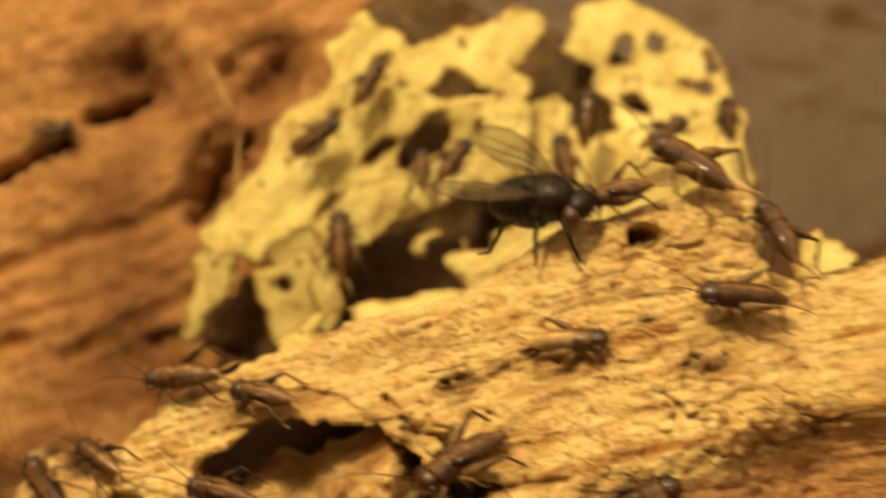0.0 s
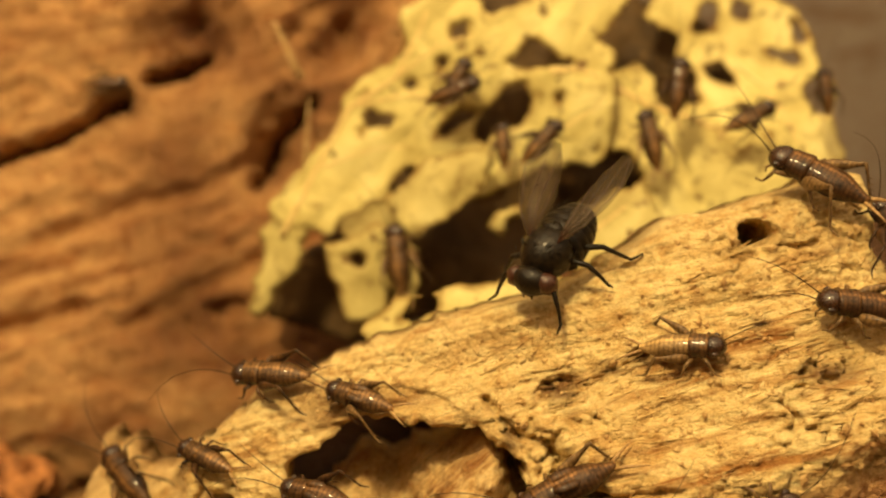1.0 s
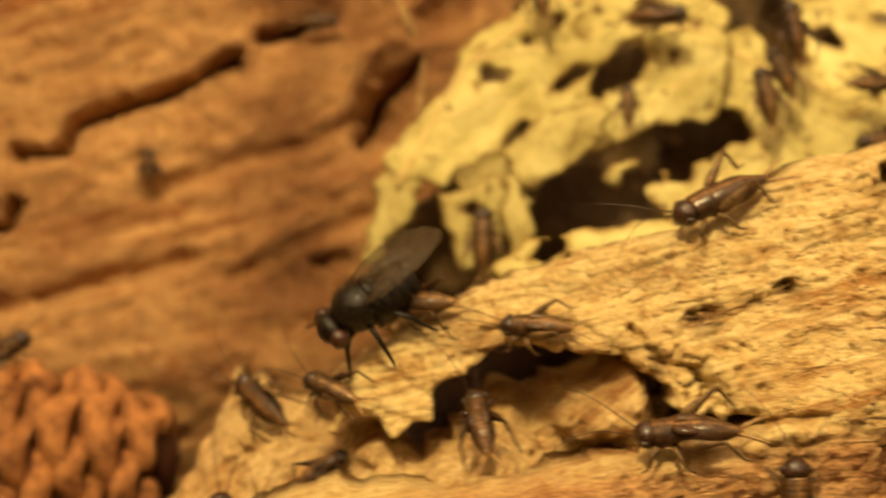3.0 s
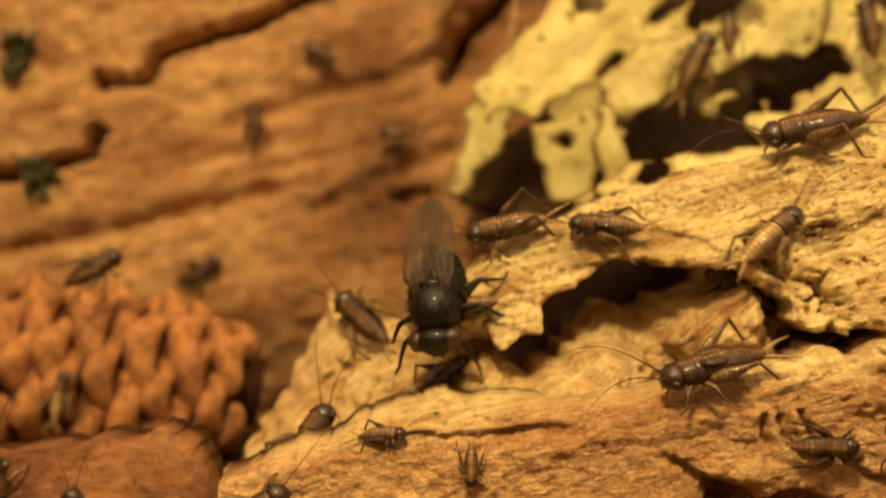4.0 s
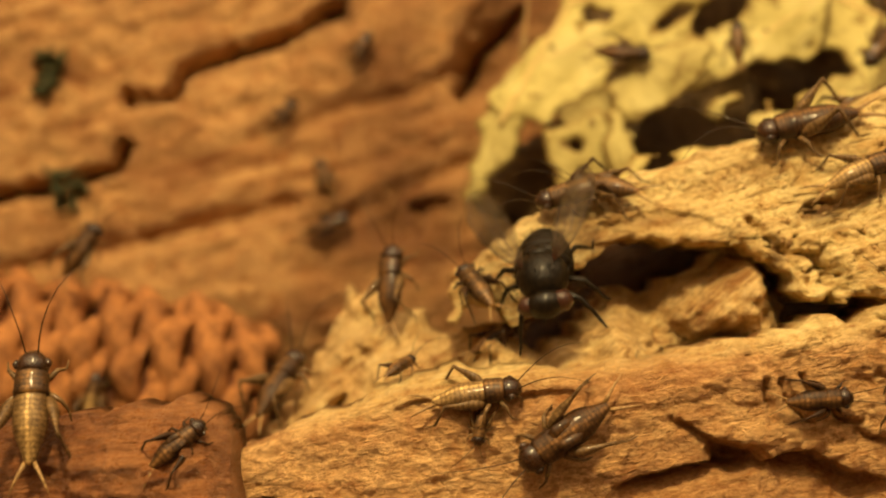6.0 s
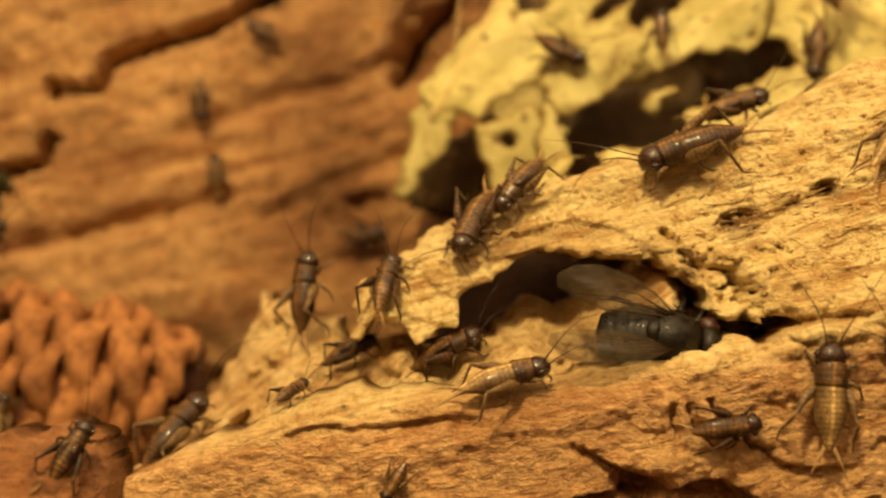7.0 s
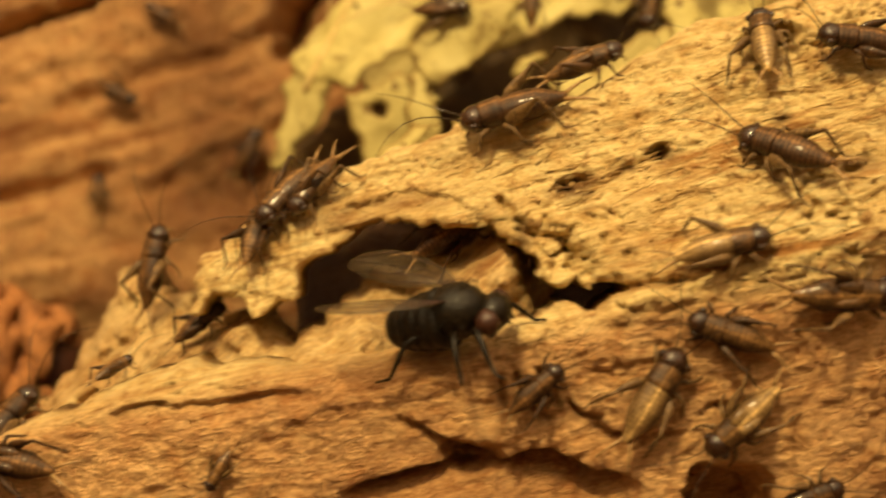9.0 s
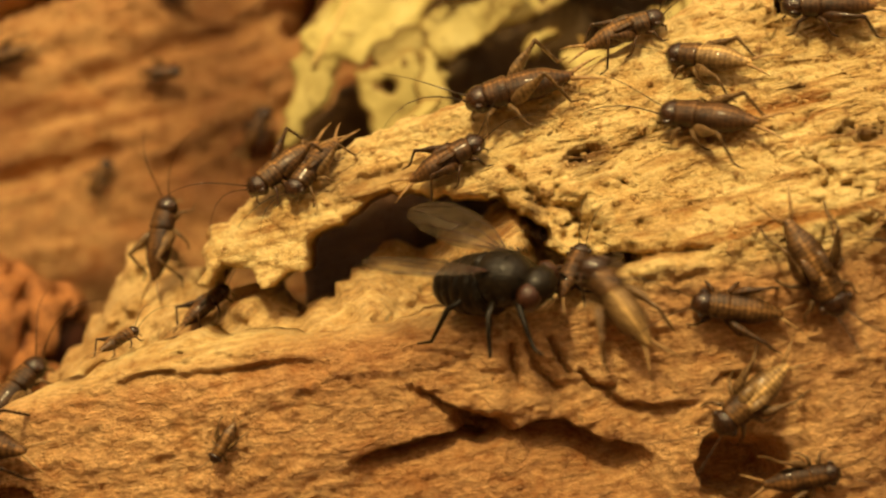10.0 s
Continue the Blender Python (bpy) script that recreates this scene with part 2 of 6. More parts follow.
    col = mixed(nodes, links, col, (dark[0] * 0.3, dark[1] * 0.25, dark[2] * 0.2, 1), soft)
    grime = noise_of(nodes, links, plain, 900, 6, 0.75)
    col = mixed(nodes, links, ramp(nodes, links, grime, [(0.35, (0.72, 0.58, 0.45)), (0.45, (1, 1, 1)), (0.66, (1.14, 1.13, 1.1))]), col, 1.0, "MULTIPLY")
    fleck = nodes.new("ShaderNodeMath")
    fleck.operation = "MULTIPLY"
    fleck.inputs[1].default_value = speck
    links.new(mask, fleck.inputs[0])
    col = mixed(nodes, links, col, (dark[0] * 0.25, dark[1] * 0.2, dark[2] * 0.15, 1), fleck.outputs[0])
    links.new(col, bsdf.inputs["Base Color"])
    fine = noise_of(nodes, links, plain, 2600, 4, 0.7)
    sheen = nodes.new("ShaderNodeMapRange")
    sheen.inputs["From Min"].default_value = 0.3
    sheen.inputs["From Max"].default_value = 0.7
    sheen.inputs["To Min"].default_value = rough - 0.50
    sheen.inputs["To Max"].default_value = min(1, rough + 0.2)
    links.new(fine, sheen.inputs["Value"])
    links.new(sheen.outputs[0], bsdf.inputs["Roughness"])
    bsdf.inputs["Specular IOR Level"].default_value = 0.5
    mix = nodes.new("ShaderNodeMath")
    mix.operation = "ADD"
    links.new(crest_ if lower else fibre, mix.inputs[0])
    links.new(fine, mix.inputs[1])
    bump = nodes.new("ShaderNodeBump")
    bump.inputs["Strength"].default_value = 0.75
    bump.inputs["Distance"].default_value = 0.0010
    cut = nodes.new("ShaderNodeMath")
    cut.operation = "SUBTRACT"
    links.new(mix.outputs[0], cut.inputs[0])
    links.new(soft, cut.inputs[1])
    links.new(cut.outputs[0], bump.inputs["Height"])
    links.new(bump.outputs[0], bsdf.inputs["Normal"])
    return m


def horn(name, dark, light, rough=0.45, scale=700, coat=0.12, stripe=False, spec=0.5, groove_tone=(0.42, 0.38, 0.34)):
    """Insect shell: mottled and speckled, with a pale line and painted sheen down the back."""
    m, nodes, links, bsdf = shade(name)
    plain, grain = coords(nodes, links)
    n = noise_of(nodes, links, plain, scale, 5, 0.7)
    col = ramp(nodes, links, n, [(0.35, dark), (0.68, light)])
    speckle = ramp(nodes, links, noise_of(nodes, links, plain, 3200, 4, 0.7), [(0.36, (0.55, 0.50, 0.46)), (0.52, (1, 1, 1)), (0.68, (1.35, 1.32, 1.25))])
    col = mixed(nodes, links, speckle, col, 1.0, "MULTIPLY")
    if stripe:
        split = nodes.new("ShaderNodeSeparateXYZ")          # pale line down the back with its sheen painted in, darker flanks
        links.new(plain, split.inputs[0])
        off = nodes.new("ShaderNodeMath")
        off.operation = "ABSOLUTE"
        links.new(split.outputs[1], off.inputs[0])
        far = nodes.new("ShaderNodeMath")
        far.operation = "MULTIPLY"
        far.inputs[1].default_value = 1000
        links.new(off.outputs[0], far.inputs[0])
        col = mixed(nodes, links, ramp(nodes, links, far.outputs[0], [(0.11, (1.9, 1.95, 1.85)), (0.20, (1.0, 0.98, 0.95)), (0.50, (0.95, 0.94, 0.9)), (1.0, (0.50, 0.45, 0.42))]), col, 1.0, "MULTIPLY")
        rings = nodes.new("ShaderNodeMath")                 # ringed segments across it
        rings.operation = "PINGPONG"
        rings.inputs[1].default_value = 0.00024
        links.new(split.outputs[0], rings.inputs[0])
        ring = nodes.new("ShaderNodeMath")
        ring.operation = "MULTIPLY"
        ring.inputs[1].default_value = 1 / 0.00024
        links.new(rings.outputs[0], ring.inputs[0])
        col = mixed(nodes, links, ramp(nodes, links, ring.outputs[0], [(0.0, groove_tone), (0.30, (0.92, 0.91, 0.90)), (0.85, (1.12, 1.12, 1.1))]), col, 1.0, "MULTIPLY")
    links.new(col, bsdf.inputs["Base Color"])
    fine = noise_of(nodes, links, plain, 5000, 3, 0.7)
    rr = nodes.new("ShaderNodeMapRange")
    rr.inputs["To Min"].default_value = rough - 0.18
    rr.inputs["To Max"].default_value = rough + 0.25
    links.new(fine, rr.inputs["Value"])
    links.new(rr.outputs[0], bsdf.inputs["Roughness"])
    bsdf.inputs["Specular IOR Level"].default_value = spec
    bsdf.inputs["Coat Weight"].default_value = coat
    bsdf.inputs["Coat Roughness"].default_value = 0.10
    bump = nodes.new("ShaderNodeBump")
    bump.inputs["Strength"].default_value = 0.3
    bump.inputs["Distance"].default_value = 0.0003
    links.new(fine, bump.inputs["Height"])
    links.new(bump.outputs[0], bsdf.inputs["Normal"])
    return m


def leafy(name, a, b, c):
    """A dry yellowed leaf, slightly see-through."""
    m, nodes, links, bsdf = shade(name)
    plain, grain = coords(nodes, links)
    n = noise_of(nodes, links, plain, 110, 5, 0.6, 0.5)
    col = ramp(nodes, links, n, [(0.32, a), (0.5, b), (0.68, c)])
    spots = noise_of(nodes, links, plain, 420, 3, 0.5)
    mask = ramp(nodes, links, spots, [(0.30, (1, 1, 1)), (0.38, (0, 0, 0))])
    col = mixed(nodes, links, col, (0.20, 0.12, 0.04, 1), mask)
    edge = nodes.new("ShaderNodeAttribute")
    edge.attribute_name = "dry_edge"
    crisp = nodes.new("ShaderNodeMath")
    crisp.operation = "MULTIPLY"
    links.new(edge.outputs["Fac"], crisp.inputs[0])
    links.new(noise_of(nodes, links, plain, 260, 4, 0.6), crisp.inputs[1])
    dried = ramp(nodes, links, crisp.outputs[0], [(0.16, (1, 1, 1)), (0.48, (0.42, 0.30, 0.20))])
    col = mixed(nodes, links, col, dried, 1.0, "MULTIPLY")
    rot = ramp(nodes, links, noise_of(nodes, links, plain, 190, 6, 0.7, 0.8), [(0.33, (0.42, 0.31, 0.20)), (0.43, (1, 1, 1))])
    col = mixed(nodes, links, col, rot, 1.0, "MULTIPLY")
    links.new(col, bsdf.inputs["Base Color"])
    bsdf.inputs["Roughness"].default_value = 0.6
    bsdf.inputs["Specular IOR Level"].default_value = 0.25
    fine = noise_of(nodes, links, plain, 1200, 4, 0.6)
    bump = nodes.new("ShaderNodeBump")
    bump.inputs["Strength"].default_value = 0.4
    bump.inputs["Distance"].default_value = 0.0006
    links.new(fine, bump.inputs["Height"])
    links.new(bump.outputs[0], bsdf.inputs["Normal"])
    return m


def cone_bark():
    """Cone scales: reddish at the root, worn to pale orange at the tip."""
    m, nodes, links, bsdf = shade("cone_scale")
    plain, grain = coords(nodes, links)
    split = nodes.new("ShaderNodeSeparateXYZ")
    links.new(plain, split.inputs[0])
    n = noise_of(nodes, links, plain, 4, 8, 0.75, 0.3)
    add = nodes.new("ShaderNodeMath")
    add.operation = "MULTIPLY_ADD"
    add.inputs[1].default_value = 0.7
    links.new(n, add.inputs[0])
    links.new(split.outputs[0], add.inputs[2])
    col = ramp(nodes, links, add.outputs[0], [(0.58, (0.075, 0.020, 0.006)), (1.00, (0.195, 0.062, 0.017)), (1.34, (0.53, 0.23, 0.072))])
    toned = ramp(nodes, links, noise_of(nodes, links, plain, 7, 6, 0.7, 0.4), [(0.36, (0.40, 0.33, 0.28)), (0.56, (1.05, 1.05, 1.05))])
    col = mixed(nodes, links, col, toned, 1.0, "MULTIPLY")
    info = nodes.new("ShaderNodeObjectInfo")
    shift = ramp(nodes, links, info.outputs["Random"], [(0, (0.75, 0.70, 0.66)), (1, (1.1, 1.08, 1.05))])
    links.new(mixed(nodes, links, col, shift, 1.0, "MULTIPLY"), bsdf.inputs["Base Color"])
    bsdf.inputs["Roughness"].default_value = 0.55
    bump = nodes.new("ShaderNodeBump")
    bump.inputs["Strength"].default_value = 0.6
    bump.inputs["Distance"].default_value = 0.0015
    links.new(n, bump.inputs["Height"])
    links.new(bump.outputs[0], bsdf.inputs["Normal"])
    return m


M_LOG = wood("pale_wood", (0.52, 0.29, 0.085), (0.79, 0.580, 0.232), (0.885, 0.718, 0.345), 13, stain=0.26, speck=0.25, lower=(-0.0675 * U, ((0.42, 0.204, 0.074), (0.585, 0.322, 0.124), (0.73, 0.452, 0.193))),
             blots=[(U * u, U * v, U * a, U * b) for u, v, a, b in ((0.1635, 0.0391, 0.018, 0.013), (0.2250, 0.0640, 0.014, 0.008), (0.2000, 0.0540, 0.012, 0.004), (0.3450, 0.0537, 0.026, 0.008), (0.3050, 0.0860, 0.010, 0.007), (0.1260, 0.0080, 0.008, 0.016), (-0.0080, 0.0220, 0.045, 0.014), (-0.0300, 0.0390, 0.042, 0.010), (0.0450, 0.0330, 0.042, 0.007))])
M_INNER = wood("crumbly_wood", (0.40, 0.20, 0.066), (0.69, 0.455, 0.172), (0.86, 0.66, 0.31), 40, stain=0.36)
# blots: browner wood, plus shade beside the leaf put into the colour
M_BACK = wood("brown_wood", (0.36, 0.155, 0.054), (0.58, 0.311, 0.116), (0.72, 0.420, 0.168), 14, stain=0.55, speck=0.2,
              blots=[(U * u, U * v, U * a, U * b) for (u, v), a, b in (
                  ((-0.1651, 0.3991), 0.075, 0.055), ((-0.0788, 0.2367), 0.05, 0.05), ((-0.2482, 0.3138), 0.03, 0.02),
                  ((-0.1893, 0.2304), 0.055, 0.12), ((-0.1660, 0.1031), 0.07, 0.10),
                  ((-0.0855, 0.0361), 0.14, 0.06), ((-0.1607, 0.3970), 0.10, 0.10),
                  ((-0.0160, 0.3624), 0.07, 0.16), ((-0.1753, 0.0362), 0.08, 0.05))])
M_PLATE = wood("red_brown_bark", (0.085, 0.026, 0.009), (0.20, 0.074, 0.025), (0.46, 0.205, 0.076), 5, rough=0.58, speck=0.1)
# dark wood tones that stand in for the shade inside the hollow
M_HOLLOW_SHADE = wood("hollow_shade", (0.05, 0.024, 0.010), (0.10, 0.046, 0.019), (0.16, 0.08, 0.032), 10)
M_LEAF = leafy("olive_leaf", (0.39, 0.310, 0.105), (0.585, 0.500, 0.185), (0.71, 0.635, 0.268))
M_LEAF_B = leafy("pale_yellow_leaf", (0.48, 0.385, 0.120), (0.69, 0.60, 0.222), (0.81, 0.73, 0.325))
M_CONE = cone_bark()
M_SHELL = horn("brown_shell", (0.036, 0.018, 0.007), (0.26, 0.138, 0.048), 0.40, 700, 0.3, True, 0.28)
M_PALE = horn("tan_shell", (0.17, 0.103, 0.040), (0.50, 0.340, 0.148), 0.40, 700, 0.3, True, 0.28, (0.62, 0.58, 0.54))
M_DARK = horn("dark_shell", (0.032, 0.015, 0.006), (0.18, 0.089, 0.031), 0.42, 700, 0.25, True, 0.25)
M_TAIL = horn("tan_bristle", (0.30, 0.17, 0.06), (0.55, 0.36, 0.15), 0.4, 900, 0.2)
M_HEAD = horn("dark_head", (0.013, 0.005, 0.002), (0.062, 0.025, 0.009), 0.22, 900, 0.5, False, 0.4)
M_FLY = horn("fly_body", (0.004, 0.003, 0.002), (0.020, 0.013, 0.006), 0.30, 2300, 0.10, False, 0.24)
M_EYE = horn("red_eye", (0.030, 0.010, 0.005), (0.075, 0.026, 0.013), 0.3, 3000, 0.2)
M_SOIL = wood("dark_soil", (0.05, 0.022, 0.010), (0.13, 0.062, 0.025), (0.22, 0.11, 0.045), 0)
M_WALL = wood("taupe_wall", (0.34, 0.28, 0.23), (0.37, 0.31, 0.25), (0.40, 0.335, 0.27), 0, speck=0.0)


# ---- the large structure ----
def structure(name, me, label, m=BASE):
    ob = new(name, me)
    ob.matrix_world = m
    return tagged(ob, label, name.replace("_", " "), kind="structure")


def part(name, bm, material, parent, label="", m=None):
    """Links a bmesh (or a ready mesh) as one mesh object under its thing."""
    if isinstance(bm, bmesh.types.BMesh):
        me = bpy.data.meshes.new(name)
        for f in bm.faces:
            f.smooth = True
        bm.to_mesh(me)
        bm.free()
        me.materials.append(material)
    else:
        me = bm
    ob = new(name, me)
    ob.parent = parent
    if m is not None:
        ob.matrix_basis = m
    return tagged(ob, label)


def thing(name, label, category, group="", m=BASE):
    ob = new(name)
    ob.empty_display_size = 0.004
    ob.matrix_world = m
    return tagged(ob, label, category, group)


def sheet(name, x0, x1, y0, y1, z, n, bumps, material):
    """Ground with low unevenness."""
    gx, gy = np.meshgrid(np.linspace(x0, x1, n), np.linspace(y0, y1, n))
    gz = z + bumps * fbm(gx * 40, gy * 40, 5) - 0.03 * np.clip((gy - 0.176) / 0.012, 0, 1) * np.clip((0.02 - np.abs(gx + 0.05)) / 0.02 + 1, 0, 1)     # a hollow before the back log
    i = np.arange(n * n).reshape(n, n)
    f = np.stack([i[:-1, :-1], i[:-1, 1:], i[1:, 1:], i[1:, :-1]], -1).reshape(-1, 4)
    me = bpy.data.meshes.new(name)
    me.from_pydata(np.stack([gx, gy, gz], -1).reshape(-1, 3).tolist(), [], f.tolist())
    me.materials.append(material)
    return me


structure("ground", sheet("ground", -0.5, 0.5, -0.25, 0.33, 0.0, 120, 0.006, M_SOIL),
          "dark damp soil under the rotting logs", Matrix())


def wall_mesh(x, y, wide, deep):
    bm = bmesh.new()
    bmesh.ops.create_cube(bm, size=1, matrix=Matrix.Translation((x, y, 0.2)) @ Matrix.Diagonal((wide, deep, 0.42, 1)))
    me = bpy.data.meshes.new("wall")
    bm.to_mesh(me)
    bm.free()
    me.materials.append(M_WALL)
    return me


for name, where in (("wall_back", (0, 0.335, 1.0, 0.01)), ("wall_front", (0, -0.255, 1.0, 0.01)),
                    ("wall_west", (-0.505, 0.04, 0.01, 0.58)), ("wall_east", (0.505, 0.04, 0.01, 0.58))):
    structure(name, wall_mesh(*where), "plain taupe wall of the open-topped box", Matrix())


# ---- front log ----
def steps(x, soft=0.25):
    """Flat terraces with short risers, as where wood flakes off in layers."""
    f = x - np.floor(x)
    return np.floor(x) + np.clip((f - 0.5 + soft / 2) / soft, 0, 1)


def fibres(u, v, turn, seed, fine=0.003, lump=0.012, flake=0.004, pits=0.05, split=9.0):
    a, b = along(u, v, turn)
    b = b + 0.008 * fbm(a * 14, b * 14, seed + 3, 3)
    ridge = np.abs(fbm(a * 16, b * 62, seed, 5))
    layer = fbm(a * 5, b * 16, seed + 11, 4)
    flakes = steps(4.0 * fbm(a * 10, b * 30, seed + 17, 5), 0.18)
    chunks = steps(3.2 * fbm(a * 13, b * 19, seed + 51, 4), 0.14)
    pit = np.clip(fbm(a * 34, b * 70, seed + 23, 4) - 0.42, 0, 0.2)
    grit = fbm(u * 210, v * 210, seed + 37, 3)
    knobs = fbm(u * 55, v * 70, seed + 41, 3)
    crevice = np.clip(0.16 - np.abs(fbm(a * 26, b * 50, seed + 43, 4)), 0, 1)
    return fine * (0.9 * fbm(a * 60, b * 200, seed + 31, 4) - 1.6 * ridge + 1.2 * grit + 2.2 * knobs + split * crevice) + lump * layer + flake * (0.5 * flakes + 0.9 * chunks) + pits * pit


def crumbly(u, v, seed):
    """Soft worn wood: small lumps, a few flakes, faint grain."""
    a, b = along(u, v, 13)
    lumps_ = 0.0036 * fbm(u * 52, v * 66, seed, 4) + 0.0024 * fbm(u * 120, v * 140, seed + 3, 3) + 0.0026 * fbm(u * 230, v * 230, seed + 5, 2)
    grain = 0.0036 * fbm(a * 20, b * 120, seed + 7, 4)
    flakes = 0.0016 * steps(3.6 * fbm(a * 16, b * 34, seed + 11, 5), 0.16)
    return lumps_ + grain + flakes + 0.016 * fbm(a * 5, b * 14, seed + 13, 4)


def ripples(u, v):
    """Short wavy fibre ends across the broken lower face."""
    a, b = along(u, v, 9)
    b = b + 0.004 * fbm(a * 30, b * 30, 93, 3)
    wave = np.abs(fbm(a * 34, b * 150, 95, 3))
    grain = fbm(u * 190, v * 260, 97, 2)
    return -0.0026 * wave + 0.0018 * grain + 0.004 * fbm(a * 11, b * 20, 99, 3)


def log_relief(u, v):
    low = np.clip((crest(u) - v) / 0.02, 0, 1)
    r = crumbly(u, v, 3) * (1 - low) + (fibres(u, v, 9, 5, 0.0016, 0.010, 0.0004, 0.003, 0.6) + ripples(u, v)) * low
    patch = np.clip(2.6 * fbm(u * 9, v * 12, 15, 3) + 0.15, 0, 1)
    crag = 0.0035 * steps(3.4 * fbm(u * 40, v * 52, 17, 4), 0.2) + 0.16 * np.clip(0.06 - np.abs(fbm(u * 15, v * 30, 19, 4)), 0, 1)
    r += crag * patch * (1 - 0.75 * low)
    broken = np.clip(np.maximum(dent(u, v, 0.165, -0.005, 0.085, 0.050, -20), 0.25 * dent(u, v, -0.075, -0.010, 0.060, 0.050)) * 1.8, 0, 1) * (1 - low)
    r += broken * (0.007 * steps(2.6 * fbm(u * 30, v * 40, 61, 4), 0.2) + 0.20 * np.clip(0.06 - np.abs(fbm(u * 20, v * 30, 63, 4)), 0, 1))
    r += 0.10 * np.clip(dent(u, v, *HOLE, 0.0155, 0.0105) * 3, 0, 1)
    r += 0.016 * np.clip(dent(u, v, *KNOT, 0.018, 0.013, 10) * 2, 0, 1) * (0.6 + 1.6 * fbm(u * 120, v * 120, 8))
    r += 0.012 * np.clip(dent(u, v, *SCAR, 0.034, 0.010, 15) * 2, 0, 1) * (0.7 + 2.0 * fbm(u * 130, v * 170, 9))
    r += 0.006 * groove(u, v + 0.010 * fbm(u * 70, v * 70, 31, 3), FURROW, 0.004)
    r += 0.014 * np.clip(dent(u, v, *PECK, 0.014, 0.009, 10) * 2, 0, 1) * (0.6 + 1.6 * fbm(u * 120, v * 120, 18))
    r += ledge(u, v, LOW_CRACK, 0.009, 0.014, 1)
    r += ledge(u, v, SIDE_CRACK, 0.014, 0.012, 2)
    r += ledge(u, v + 0.010 * fbm(u * 30, v * 30, 21, 3), FOOT_EDGE, 0.030, 0.050, 6)
    r += ledge(u, v, SIDE_SPLIT, 0.014, 0.010, 3)
    r += 0.016 * groove(u, v, RIM_CRACK, 0.005)
    r += ledge(u, v, GULLY, 0.037, 0.010, 4) + ledge(u, v + 0.006 * fbm(u * 40, v * 40, 73, 3), GULLY_ARM, 0.020, 0.010, 5) + ledge(u, v + 0.008 * fbm(u * 36, v * 36, 75, 3), PIT_EDGE, 0.042, 0.021, 7)
    for line in CLEFTS:
        r += 0.012 * groove(u + 0.004 * fbm(u * 60, v * 60, 71, 3), v, line, 0.0030)
    wu, wv = u + 0.016 * fbm(u * 28, v * 28, 33, 4), v + 0.014 * fbm(u * 34, v * 34, 35, 4)
    r += 0.010 * dent(wu, wv, *PIT, 0.062, 0.034, -14) + 0.036 * np.clip(dent(wu, wv, 0.0860, -0.1410, 0.026, 0.0115, -14) * 1.5, 0, 1)
    r += ledge(u, v + 0.008 * fbm(u * 40, v * 40, 25, 3), ARCH_LAYER, 0.009, 0.010, 8) + ledge(u, v + 0.008 * fbm(u * 50, v * 50, 27, 3), ARCH_FLAKE, 0.008, 0.008, 9)
    r += 0.07 * np.clip(dent(wu, wv, *LOW_HOLE, 0.032, 0.023, 10) * 2.5, 0, 1)
    return r


HOLE = (0.3149, 0.1517)
KNOT = (0.1635, 0.0391)
PECK = (0.2250, 0.0640)
FURROW = [(0.1810, 0.0431), (0.2020, 0.0531), (0.2272, 0.0652)]
LOW_CRACK = [(-0.1677, -0.1124), (-0.1391, -0.1036), (-0.1009, -0.1013), (-0.0703, -0.0982), (-0.0359, -0.0952), (-0.0168, -0.0959)]
SIDE_CRACK = [(0.1509, -0.1039), (0.1656, -0.1133), (0.1803, -0.1245), (0.2173, -0.1248), (0.2322, -0.1213)]
FOOT_EDGE = [(-0.3090, -0.1756), (-0.2791, -0.1790), (-0.2493, -0.1771), (-0.2172, -0.1896), (-0.1649, -0.2076), (-0.1205, -0.2273)]
SIDE_SPLIT = [(0.2322, -0.1157), (0.2434, -0.1066), (0.2694, -0.1024)]
RIM_CRACK = [(0.1110, 0.0326), (0.1210, 0.0205), (0.1311, 0.0084), (0.1512, 0.0044), (0.1592, -0.0097)]
SCAR = (0.3450, 0.0537)
GULLY = [(-0.0050, -0.1622), (0.0095, -0.1590), (0.0285, -0.1528), (0.0512, -0.1478), (0.0740, -0.1440), (0.1010, -0.1450)]
GULLY_ARM = [(0.0340, -0.1105), (0.0462, -0.1160), (0.0581, -0.1217), (0.0731, -0.1292), (0.0880, -0.1368), (0.1100, -0.1450)]
PIT_EDGE = [(0.1000, -0.1480), (0.1159, -0.1400), (0.1253, -0.1343), (0.1402, -0.1335), (0.1550, -0.1400), (0.1640, -0.1490), (0.1771, -0.1515), (0.2000, -0.1600)]
PIT = (0.1475, -0.1493)
CLEFTS = ([(0.1045, -0.0870), (0.1088, -0.1013), (0.1124, -0.1162)], [(0.1153, -0.0863), (0.1218, -0.1032), (0.1366, -0.1163)],
          [(0.1295, -0.0827), (0.1368, -0.0977), (0.1441, -0.1059)], [(0.1516, -0.1052), (0.1589, -0.1146), (0.1719, -0.1157)])
ARCH_LAYER = [(-0.0132, 0.0251), (0.011, 0.0339), (0.0367, 0.0404), (0.058, 0.0419), (0.081, 0.0337), (0.0993, 0.022)]
ARCH_FLAKE = [(-0.0361, 0.0059), (-0.0145, 0.0149), (0.0092, 0.0211), (0.0327, 0.0248)]
LOW_HOLE = (0.2523, -0.1727)

